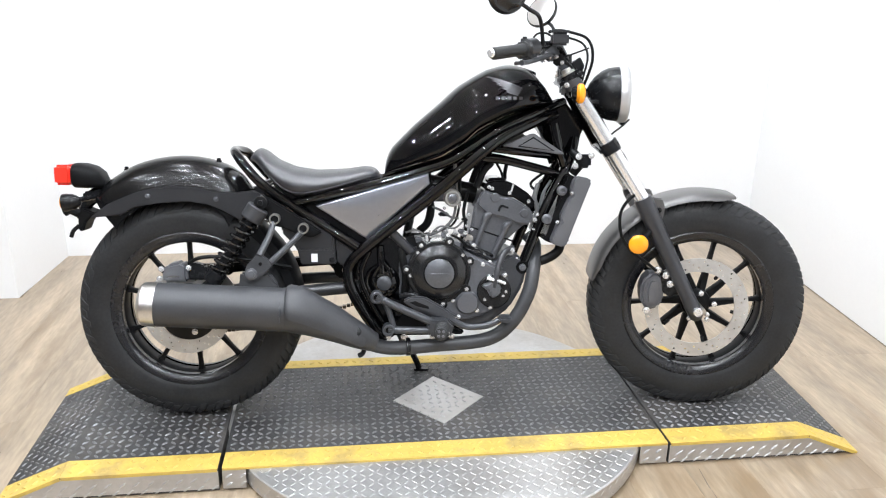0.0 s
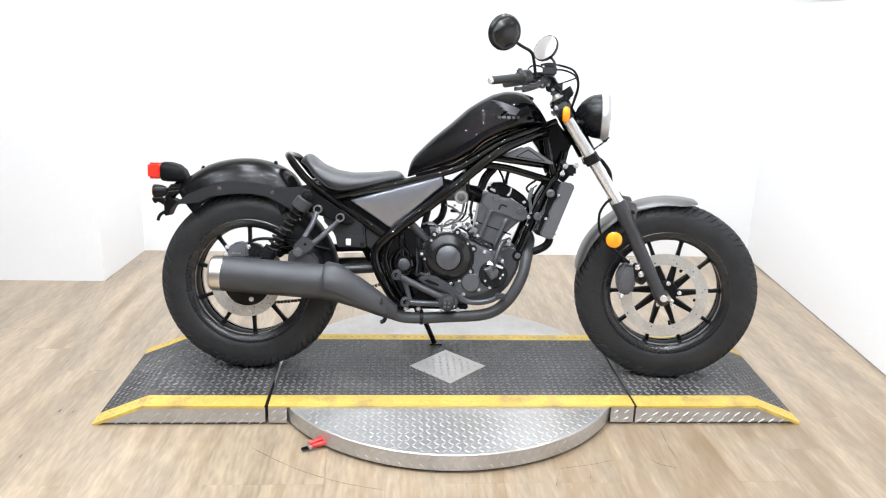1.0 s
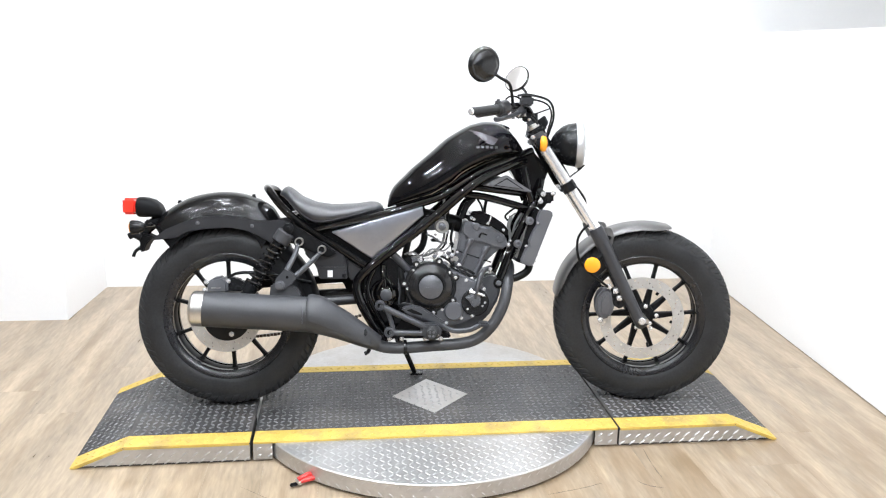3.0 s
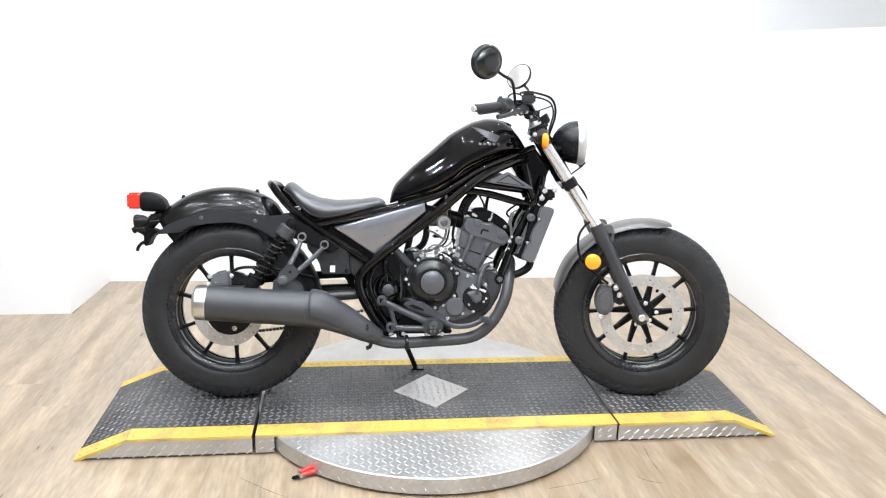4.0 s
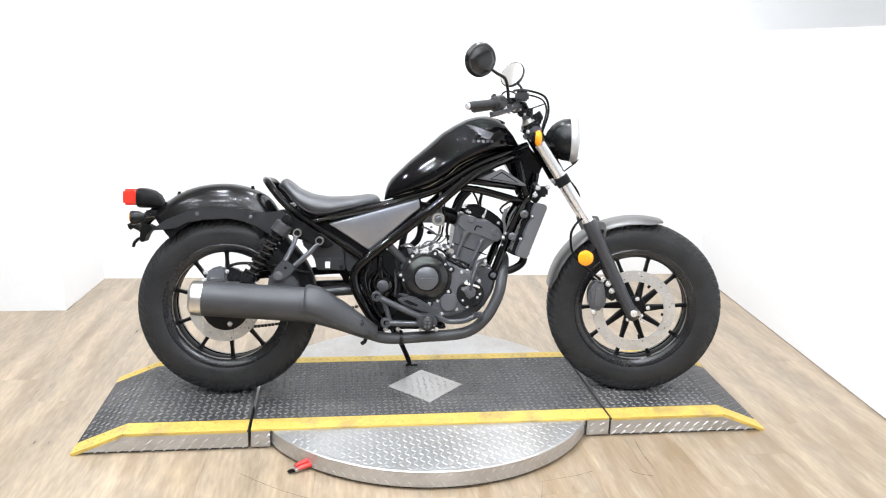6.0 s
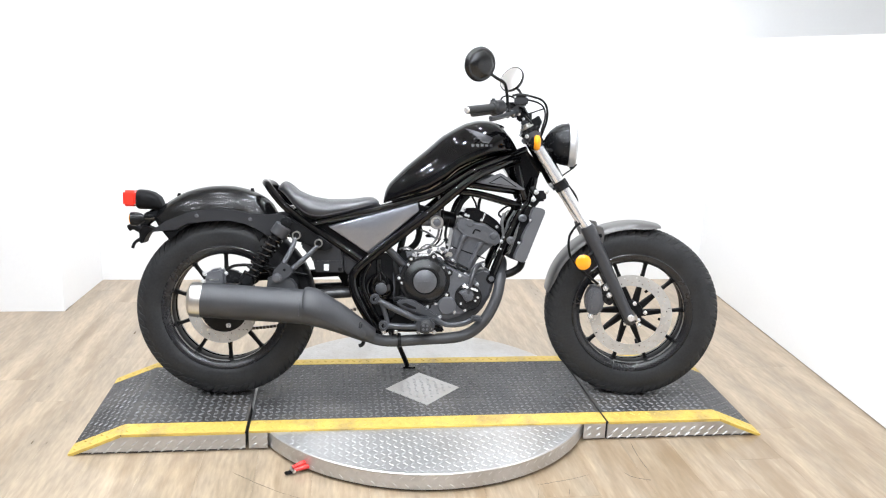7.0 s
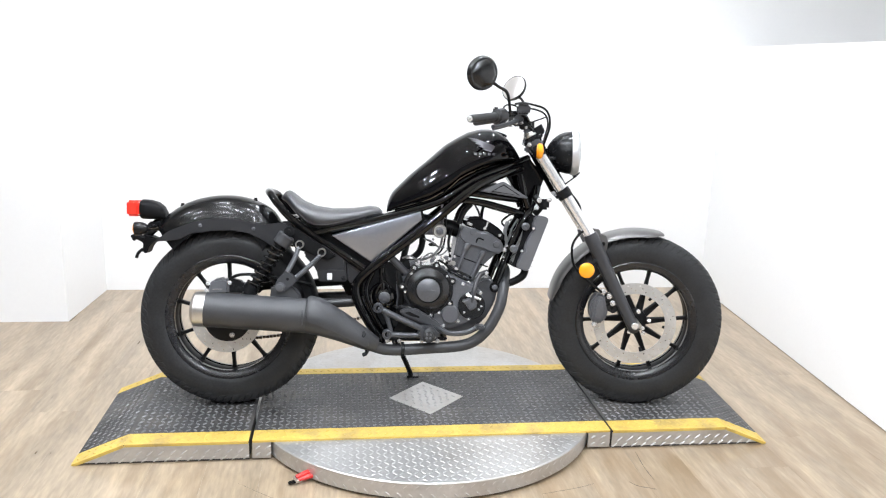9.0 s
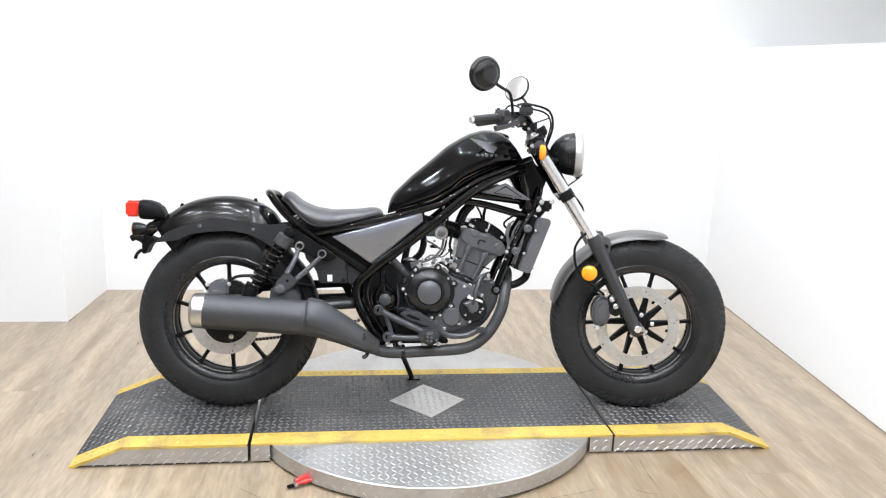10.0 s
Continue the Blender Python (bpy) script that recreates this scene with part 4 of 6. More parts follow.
bm = B()
rings = []
xs = [0.570, 0.572, 0.576, 0.583] + [0.593 + (1.050 - 0.593) * i / 40 for i in range(41)] + [1.056, 1.061, 1.066]
for x in xs:
    rings.append([(x, *tank_at(x, 2 * math.pi * k / 40)) for k in range(40)])
loft(bm, rings)
bmesh.ops.smooth_vert(bm, verts=bm.verts, factor=0.3, use_axis_x=True, use_axis_y=True, use_axis_z=True)
tank = part("fuel_tank", bm, GLOSS, bike, "gloss black teardrop fuel tank", 70)
bm = B()
rod(bm, (0.985, 0, 1.0), (0.992, 0, 1.022), 0.030, 28)
part("filler_cap", bm, SATIN, tank, "black filler cap")
# badge: a stylised wing of plain strips, and plain bars below it
def on_tank(x, z, s, lift):
    return Vector((x, s * (tank_side(x, z) + lift), z))


for s in (-1, 1):
    for i in range(5):
        bm = B()
        x0, z0 = 0.860 + 0.013 * i, 0.995 - 0.0105 * i
        x1, z1 = 0.958 - 0.003 * i, 0.962 - 0.0045 * i
        rows = []
        for q in range(9):
            f = q / 8
            x, z = x0 + (x1 - x0) * f, z0 + (z1 - z0) * f ** 1.15
            wd = 0.0036 * (0.25 + 0.75 * min(1, f * 3)) * (1.25 - 0.5 * f)
            rows.append([on_tank(x, z + wd, s, 0.0012), on_tank(x, z - wd, s, 0.0012)])
        loft(bm, rows, closed=False)
        part("badge_feather", bm, LOGO, tank, "silver badge strip")
    for i in range(5):
        x = 0.882 + 0.0165 * i
        z = 0.935
        bm = B()
        loft(bm, [[on_tank(x + d, z + 0.0045, s, 0.0012), on_tank(x + d, z - 0.0045, s, 0.0012)] for d in (0, 0.004, 0.008, 0.0105)], closed=False)
        part("badge_bar", bm, LOGO, tank, "silver badge bar")

# ---- frame ----
def both(pts):
    """The same line on the bike's left."""
    return [(x, -y, z) for x, y, z in pts]


UPPER = [(1.10, -0.030, 0.930), (0.985, -0.085, 0.886), (0.902, -0.108, 0.849), (0.819, -0.114, 0.795), (0.758, -0.114, 0.757), (0.654, -0.110, 0.722), (0.541, -0.107, 0.690), (0.42, -0.108, 0.665), (0.308, -0.106, 0.637)]
MAIN = [(1.07, -0.045, 0.895), (0.962, -0.098, 0.854), (0.890, -0.122, 0.815), (0.818, -0.127, 0.758), (0.747, -0.127, 0.696), (0.655, -0.126, 0.622), (0.574, -0.123, 0.559), (0.505, -0.121, 0.503),
        (0.470, -0.120, 0.463), (0.464, -0.120, 0.424), (0.481, -0.120, 0.372), (0.522, -0.118, 0.300), (0.567, -0.112, 0.236)]
DOWN = [(1.135, -0.030, 0.82), (1.110, -0.066, 0.752), (1.048, -0.090, 0.640), (1.012, -0.096, 0.555), (0.971, -0.100, 0.449)]
for side, name in ((lambda p: p, "r"), (both, "l")):
    bm = B()
    tube(bm, side(UPPER), 0.0125, 14, 5)
    part("frame_rail", bm, FRAME_PAINT, bike, "gloss black frame tube")
    bm = B()
    tube(bm, side(MAIN), 0.0175, 16, 5)
    part("frame_main_tube", bm, FRAME_PAINT, bike, "gloss black frame tube")
    bm = B()
    tube(bm, side(DOWN), 0.015, 14, 4)
    down = part("frame_down_tube", bm, FRAME_PAINT, bike, "gloss black frame tube")
    bm = B()
    lx, ly, lz = side(DOWN)[-1]
    sg = -1 if ly < 0 else 1
    rod(bm, (lx, ly - sg * 0.016, lz), (lx, ly + sg * 0.016, lz), 0.019, 18)
    part("tube_lug", bm, FRAME_PAINT, down)
    bolt((lx, ly + sg * 0.017, lz), 0.008, 0.008, ENGINE_LIGHT, down, axis=(0, sg, 0))
    bm = B()
    tube(bm, side([(0.868, -0.108, 0.795), (0.969, -0.092, 0.783), (1.10, -0.045, 0.768)]), 0.0115, 12, 4)
    part("frame_brace", bm, FRAME_PAINT, bike)
    bm = B()
    tube(bm, side([(0.845, -0.100, 0.768), (0.927, -0.088, 0.758), (1.045, -0.080, 0.728), (1.112, -0.062, 0.708)]), 0.013, 12, 4)
    part("frame_brace", bm, FRAME_PAINT, bike)
    bm = B()
    tube(bm, side([(1.06, -0.085, 0.865), (1.075, -0.085, 0.80), (1.095, -0.078, 0.745)]), 0.014, 12, 4)
    part("head_gusset", bm, FRAME_PAINT, bike)
    bm = B()
    tube(bm, side([(0.882, -0.078, 0.755), (0.856, -0.075, 0.725), (0.838, -0.070, 0.680)]), 0.011, 12, 4)
    part("engine_hanger", bm, SATIN, bike)
hoop = [(0.136, 0, 0.784), (0.141, -0.050, 0.782), (0.155, -0.092, 0.773), (0.180, -0.106, 0.741), (0.227, -0.109, 0.690), (0.318, -0.112, 0.624), (0.400, -0.116, 0.572), (0.492, -0.121, 0.512)]
bm = B()
tube(bm, hoop[::-1] + both(hoop[1:]), 0.0135, 14, 5)
part("seat_hoop", bm, FRAME_PAINT, bike, "gloss black looped seat tube")
bm = B()
rod(bm, (1.222, 0, 0.82), (1.118, 0, 0.995), 0.034, 24)
part("head_tube", bm, FRAME_PAINT, bike)
bm = B()
prism(bm, [(1.00, 0.885), (1.10, 0.935), (1.165, 0.86), (1.13, 0.77), (1.06, 0.80)], -0.030, 0.030, 0.006)
part("head_plate", bm, FRAME_PAINT, bike)
for x, z, r in ((0.50, 0.505, 0.012), (0.56, 0.245, 0.014), (0.23, 0.69, 0.012)):
    bm = B()
    rod(bm, (x, -0.106, z), (x, 0.106, z), r, 12)
    part("frame_cross_tube", bm, FRAME_PAINT, bike)

# ---- covers between the tubes ----
for s in (-1, 1):
    edge = []
    corners = [(0.374, 0.630), (0.694, 0.722), (0.698, 0.694), (0.536, 0.546), (0.518, 0.534), (0.504, 0.541)]
    for (ax_, az_), (bx_, bz_) in zip(corners, corners[1:] + corners[:1]):
        edge += [(ax_ + (bx_ - ax_) * q / 6, az_ + (bz_ - az_) * q / 6) for q in range(6)]
    tilt = Matrix.Translation((0.5, s * 0.118, 0.61)) @ Matrix.Rotation(radians(-s * 7), 4, "X") @ Matrix.Translation((-0.5, -s * 0.118, -0.61))
    rows = []
    for f, y in ((1.0, 0.090), (1.0, 0.113), (0.985, 0.1165), (0.955, 0.1180), (0.90, 0.1187), (0.75, 0.1200), (0.55, 0.1212), (0.30, 0.1220), (0.02, 0.1222)):
        rows.append([tilt @ Vector((0.545 + (x - 0.545) * f, s * y, 0.632 + (z - 0.632) * f)) for x, z in edge])
    bm = B()
    loft(bm, rows)
    part("side_cover", bm, GRAPHITE, bike, "graphite grey triangular side cover", 30)
    bm = B()
    prism(bm, [(0.325, 0.632), (0.700, 0.733), (0.712, 0.690), (0.545, 0.540), (0.500, 0.520)], s * 0.070, s * 0.088, 0.004)
    part("cover_backing", bm, PLASTIC, bike)
    bm = B()
    prism(bm, [(0.908, 0.801), (0.992, 0.838), (1.000, 0.836), (1.088, 0.780), (1.080, 0.777)], s * 0.100, s * 0.116, 0.003)
    tri = part("tank_side_cover", bm, GREY_PLASTIC, bike, "dark grey triangular cover below the tank")
    # no groove is cut: a dark plate carries its shade
    bm = B()
    prism(bm, [(0.946, 0.799), (0.995, 0.829), (1.062, 0.786)], s * 0.113, s * 0.1168, 0.001)
    part("groove_shade", bm, SATIN, tri)
    bm = B()
    prism(bm, [(0.957, 0.802), (0.995, 0.823), (1.050, 0.789)], s * 0.1155, s * 0.1185, 0.001)
    part("raised_triangle", bm, GREY_PLASTIC, tri)
bm = B()
prism(bm, [(0.278, 0.575), (0.345, 0.605), (0.423, 0.553), (0.431, 0.464), (0.331, 0.464), (0.320, 0.508), (0.276, 0.558)], -0.124, 0.06, 0.006)
box = part("battery_box", bm, STAY, bike, "black plastic battery box")
bm = B()
prism(bm, [(0.321, 0.508), (0.424, 0.509), (0.431, 0.466), (0.331, 0.465)], -0.131, -0.120, 0.003)
part("box_lid", bm, STAY, box)
bm = B()
block(bm, (0.369, -0.1315, 0.484), (0.018, 0.002, 0.024), 0.0008, None, 1)
part("label", bm, STICKER, box, "small white sticker")
bolt((0.418, -0.131, 0.478), 0.006, 0.004, SATIN, box)
bm = B()
prism(bm, [(0.426, 0.540), (0.498, 0.494), (0.463, 0.454), (0.434, 0.462)], -0.112, 0.05, 0.005)
part("airbox_side", bm, STAY, bike)
bm = B()
prism(bm, [(0.26, 0.69), (0.30, 0.645), (0.33, 0.635), (0.56, 0.695), (0.565, 0.712), (0.36, 0.668)], -0.098, 0.098, 0.006)
part("seat_base", bm, PLASTIC, bike)
bm = B()
prism(bm, [(0.350, 0.56), (0.42, 0.57), (0.50, 0.52), (0.53, 0.392), (0.424, 0.400), (0.410, 0.432), (0.380, 0.455)], 0.0, 0.05, 0.005)
part("splash_guard", bm, PLASTIC, bike)
bm = B()
prism(bm, [(0.22, 0.66), (0.30, 0.605), (0.36, 0.60), (0.33, 0.625), (0.25, 0.685)], -0.09, 0.09, 0.006)
part("inner_mudguard", bm, PLASTIC, bike)
bm = B()
prism(bm, [(0.60, 0.70), (0.80, 0.775), (0.83, 0.80), (0.98, 0.87), (1.04, 0.89), (0.98, 0.905), (0.83, 0.84), (0.60, 0.73)], -0.045, 0.045, 0.005)
part("frame_backbone", bm, FRAME_PAINT, bike)

# ---- engine ----
bm = B()
prism(bm, [(0.60, 0.47), (0.640, 0.505), (0.70, 0.522), (0.787, 0.508), (0.878, 0.462), (0.940, 0.488), (0.972, 0.478), (0.984, 0.445), (0.974, 0.392), (0.936, 0.326), (0.866, 0.274), (0.747, 0.272), (0.66, 0.300), (0.60, 0.37)], -0.112, 0.125, 0.010, 3)
engine = part("crankcase", bm, BRACKET, bike, "dark grey crankcase")
bm = B()
prism(bm, [(0.642, 0.470), (0.668, 0.512), (0.725, 0.526), (0.797, 0.502), (0.860, 0.472), (0.918, 0.446), (0.930, 0.405), (0.905, 0.352), (0.862, 0.315), (0.800, 0.296), (0.735, 0.312), (0.660, 0.365), (0.640, 0.42)], -0.140, -0.108, 0.008, 3)
cover = part("right_engine_cover", bm, ENGINE, bike, "dark grey right engine cover")
bm = B()
lathe(bm, [(0.0, 0.0), (0.0, 0.081), (0.014, 0.081), (0.018, 0.079), (0.023, 0.073), (0.029, 0.062), (0.032, 0.050), (0.032, 0.046), (0.029, 0.043), (0.029, 0.0)], (0.724, -0.132, 0.441), (0, -1, 0), 56)
cl = part("clutch_cover", bm, CLUTCH, bike, "round black clutch cover")
bm = B()
lathe(bm, [(0.0, 0.0), (0.0, 0.093), (0.006, 0.092), (0.010, 0.088), (0.010, 0.0)], (0.724, -0.136, 0.441), (0, -1, 0), 48)
for k in range(7):
    q = radians(20 + 51.4 * k)
    rod(bm, (0.724 + 0.094 * math.cos(q), -0.134, 0.441 + 0.094 * math.sin(q)), (0.724 + 0.094 * math.cos(q), -0.147, 0.441 + 0.094 * math.sin(q)), 0.013, 14)
flange = part("clutch_flange", bm, CLUTCH, cl, "black bolted flange")
for k in range(7):
    q = radians(20 + 51.4 * k)
    bolt((0.724 + 0.094 * math.cos(q), -0.1475, 0.441 + 0.094 * math.sin(q)), 0.0043, 0.006, ZINC, flange)
bm = B()
lathe(bm, [(0.0, 0.042), (0.004, 0.042), (0.006, 0.039), (0.0065, 0.0)], (0.724, -0.1605, 0.441), (0, -1, 0), 48)
part("cover_disc", bm, ENGINE, cl, "grey disc on the clutch cover")
bm = B()
block(bm, (0.724, -0.1674, 0.440), (0.052, 0.0012, 0.004), 0.0005, None, 1)
part("name_bar", bm, ENGINE, cl)
bm = B()
lathe(bm, [(0.0, 0.034), (0.012, 0.033), (0.018, 0.029), (0.019, 0.0)], (0.806, -0.138, 0.352), (0, -1, 0), 36)
part("filter_cover", bm, ENGINE_LIGHT, bike, "round grey oil filter cover")
bm = B()
lathe(bm, [(0.0, 0.050), (0.006, 0.050), (0.009, 0.047), (0.009, 0.0)], (0.884, -0.1375, 0.384), (0, -1, 0), 32)
pump = part("water_pump", bm, CLUTCH, bike, "black water pump with a grey outlet")
bm = B()
prism(bm, [(0.843, 0.406), (0.860, 0.408), (0.877, 0.418), (0.898, 0.410), (0.906, 0.388), (0.892, 0.368), (0.872, 0.366), (0.868, 0.384)], -0.160, -0.142, 0.006, 3)
part("pump_outlet", bm, ENGINE, pump, "grey cast outlet")
bm = B()
tube(bm, [(0.882, -0.152, 0.398), (0.889, -0.152, 0.433), (0.901, -0.142, 0.472), (0.916, -0.128, 0.496), (0.942, -0.112, 0.506)], 0.0092, 14, 5)
part("pump_hose", bm, FORK_GREY, pump, "dark grey bent hose")
for x, z in ((0.663, 0.499), (0.642, 0.433), (0.659, 0.375), (0.731, 0.340), (0.765, 0.358), (0.820, 0.377), (0.835, 0.327), (0.857, 0.360), (0.874, 0.336), (0.910, 0.371), (0.919, 0.383), (0.916, 0.431), (0.870, 0.427), (0.851, 0.463), (0.937, 0.503), (0.782, 0.309), (0.792, 0.491)):
    bolt((x, -0.141, z), 0.0050, 0.007, ZINC, cover)

# cylinder, leaning forward
bm = B()
prism(bm, [(0.801, 0.507), (0.883, 0.462), (0.910, 0.492), (0.924, 0.519), (0.952, 0.547), (0.984, 0.574), (0.930, 0.600), (0.842, 0.640), (0.831, 0.630), (0.821, 0.567)], -0.082, 0.082, 0.006)
cyl = part("cylinder", bm, ENGINE, bike, "dark grey engine cylinder")
bm = B()
prism(bm, [(0.837, 0.630), (0.842, 0.655), (0.857, 0.674), (0.893, 0.661), (0.922, 0.651), (0.941, 0.652), (0.979, 0.630), (0.999, 0.616), (1.007, 0.590), (0.996, 0.574), (0.979, 0.569), (0.950, 0.576), (0.922, 0.589), (0.894, 0.596), (0.862, 0.604)], -0.094, 0.094, 0.006, 3)
head = part("cylinder_head", bm, ENGINE, bike, "dark grey cylinder head")
bm = B()
prism(bm, [(0.856, 0.674), (0.858, 0.686), (0.866, 0.697), (0.890, 0.702), (0.921, 0.702), (0.950, 0.690), (0.992, 0.662), (1.012, 0.634), (1.000, 0.616), (0.979, 0.631), (0.941, 0.654), (0.922, 0.653), (0.893, 0.663)], -0.088, 0.086, 0.005, 3)
hc = part("head_cover", bm, FRAME_PAINT, bike, "gloss black cylinder head cover")
bm = B()
prism(bm, [(0.868, 0.692), (0.872, 0.706), (0.912, 0.709), (0.930, 0.702), (0.918, 0.694)], -0.066, 0.066, 0.005, 2)
part("cover_dome", bm, FRAME_PAINT, hc)
for x, z in ((0.873, 0.682), (0.882, 0.678), (0.933, 0.664), (0.990, 0.640)):
    bolt((x, -0.089, z), 0.0042, 0.005, ZINC, hc)
bm = B()
rod(bm, (0.938, -0.090, 0.668), (0.944, -0.090, 0.692), 0.0035, 10)
part("cover_clip", bm, ZINC, hc, "bright clip")
for a, b in (((0.869, 0.604), (0.829, 0.497)), ((0.929, 0.577), (0.885, 0.474))):
    bm = B()
    rod(bm, (a[0], -0.089, a[1]), (b[0], -0.089, b[1]), 0.0080, 14)
    p, q = Vector((a[0], -0.091, a[1])), Vector((b[0], -0.091, b[1]))
    loft(bm, [[p + (q - p) * f + r * Vector((math.cos(0.393 * k), math.sin(0.393 * k), 0)) for k in range(16)] for f, r in ((-0.04, 0.009), (0.0, 0.0125), (0.13, 0.0125), (0.22, 0.0085))])
    part("stud_column", bm, ENGINE, cyl)
bm = B()
prism(bm, [(0.823, 0.566), (0.950, 0.523), (0.947, 0.519), (0.822, 0.562)], -0.0835, -0.078, 0.0008, 1)
part("casting_seam", bm, ENGINE_BLACK, cyl)
for x, z, r in ((0.890, 0.652, 0.014), (0.977, 0.606, 0.013)):
    bm = B()
    lathe(bm, [(0, r), (0.003, r), (0.005, r * 0.8), (0.005, 0)], (x, -0.093, z), (0, -1, 0), 24)
    part("head_plug", bm, ENGINE, head)
bm = B()
tube(bm, [(0.901, -0.0950, 0.612), (0.909, -0.0955, 0.628), (0.929, -0.0950, 0.622)], 0.0030, 8, 3)
part("cast_rib", bm, ENGINE_BLACK, head)
for p, q in (((0.797, 0.510), (0.879, 0.468)), ((0.801, 0.521), (0.882, 0.483))):
    bm = B()
    tube(bm, [(p[0], -0.108, p[1]), (p[0] + 0.02, -0.120, p[1] - 0.008), (q[0] - 0.012, -0.120, q[1] + 0.008), (q[0], -0.108, q[1])], 0.0046, 8, 4)
    part("coolant_pipe", bm, SATIN, bike, "thin black pipe")
# starter and gearbox bulges behind the cover
bm = B()
rod(bm, (0.650, -0.10, 0.522), (0.650, 0.08, 0.522), 0.022, 20)
part("starter_motor", bm, SATIN, bike)
bm = B()
block(bm, (0.715, -0.095, 0.528), (0.055, 0.06, 0.018), 0.006)
part("engine_mount", bm, SATIN, bike)
bm = B()
lathe(bm, [(0, 0.046), (0.006, 0.045), (0.014, 0.036), (0.019, 0.029), (0.020, 0.0)], (0.567, -0.108, 0.409), (0, -1, 0), 32)
piv = part("pivot_plate", bm, FRAME_PAINT, bike, "gloss black pivot casting")
for pts, r in (([(0.556, -0.112, 0.512), (0.558, -0.122, 0.470), (0.560, -0.122, 0.438)], 0.0115),):
    bm = B()
    tube(bm, pts, r, 12, 5)
    part("pivot_web", bm, FRAME_PAINT, piv)
bm = B()
lathe(bm, [(0, 0.021), (0.010, 0.021), (0.012, 0.018), (0.012, 0)], (0.567, -0.128, 0.409), (0, -1, 0), 28)
part("pivot_cap", bm, BRACKET, piv, "grey round pivot cap")
bm = B()
tube(bm, [(0.524, -0.120, 0.500), (0.504, -0.122, 0.455), (0.502, -0.122, 0.420), (0.516, -0.122, 0.376), (0.548, -0.120, 0.312), (0.588, -0.114, 0.246)], 0.0085, 12, 5)
part("inner_rail", bm, FRAME_PAINT, piv, "gloss black inner frame edge")
bm = B()
tube(bm, [(0.560 + 0.044 * math.cos(radians(d)), -0.118, 0.412 + 0.044 * math.sin(radians(d))) for d in range(70, 331, 20)], 0.0062, 10, 3)
part("pivot_ring", bm, FRAME_PAINT, piv)
for pts in ([(0.562, -0.126, 0.500), (0.564, -0.128, 0.470), (0.545, -0.128, 0.445), (0.536, -0.126, 0.425)], [(0.564, -0.128, 0.470), (0.580, -0.128, 0.448), (0.590, -0.126, 0.425)]):
    bm = B()
    tube(bm, pts, 0.0058, 10, 4)
    part("cast_fork", bm, FRAME_PAINT, piv)
bm = B()
prism(bm, [(0.50, 0.50), (0.55, 0.535), (0.60, 0.540), (0.655, 0.510), (0.655, 0.36), (0.585, 0.25), (0.555, 0.26), (0.50, 0.37), (0.485, 0.43)], -0.108, -0.094, 0.005)
part("pivot_bracket", bm, FRAME_PAINT, bike, "black swing arm bracket")

# throttle body, intake and loose leads
bm = B()
rod(bm, (0.842, 0, 0.655), (0.70, 0, 0.685), 0.030, 20)
part("intake_boot", bm, HOSE, bike)
bm = B()
lathe(bm, [(0, 0), (0, 0.025), (0.028, 0.025), (0.034, 0.022), (0.034, 0.016), (0.030, 0.014), (0.030, 0)], (0.764, -0.095, 0.653), (0, -1, 0), 28)
pulley = part("throttle_pulley", bm, STEEL, bike, "bright round throttle pulley")
bm = B()
lathe(bm, [(0, 0.013), (0.004, 0.013), (0.006, 0.010), (0.006, 0.004), (0.010, 0.004), (0.010, 0)], (0.764, -0.125, 0.653), (0, -1, 0), 20)
part("pulley_hub", bm, ENGINE, pulley, "grey hub")
bm = B()
block(bm, (0.738, 0.0, 0.662), (0.09, 0.075, 0.055), 0.008)
part("throttle_body", bm, ENGINE_LIGHT, bike)
leads = [([(0.800, -0.07, 0.76), (0.790, -0.075, 0.70), (0.786, -0.08, 0.62), (0.765, -0.085, 0.570), (0.70, -0.09, 0.548), (0.64, -0.09, 0.545)], 0.0035),
         ([(0.69, -0.05, 0.66), (0.705, -0.055, 0.62), (0.695, -0.06, 0.575), (0.67, -0.06, 0.55)], 0.012),
         ([(0.66, -0.03, 0.64), (0.645, -0.05, 0.59), (0.632, -0.06, 0.53)], 0.012),
         ([(0.812, -0.06, 0.66), (0.800, -0.08, 0.61), (0.806, -0.09, 0.56), (0.79, -0.10, 0.53)], 0.005),
         ([(0.90, -0.01, 0.755), (0.915, -0.03, 0.725), (0.922, -0.03, 0.700)], 0.004),
         ([(0.94, 0.02, 0.745), (0.932, 0.0, 0.72), (0.93, -0.01, 0.70)], 0.006),
         ([(1.03, -0.05, 0.66), (1.00, -0.06, 0.69), (1.05, -0.06, 0.73)], 0.004),
         ([(0.745, -0.11, 0.53), (0.76, -0.12, 0.545), (0.79, -0.118, 0.53), (0.81, -0.115, 0.50)], 0.004),
         ([(0.612, -0.09, 0.53), (0.622, -0.112, 0.47), (0.630, -0.116, 0.42), (0.622, -0.11, 0.34)], 0.012)]
for pts, r in leads:
    bm = B()
    tube(bm, pts, r, 8, 5)
    part("lead", bm, HOSE, bike)
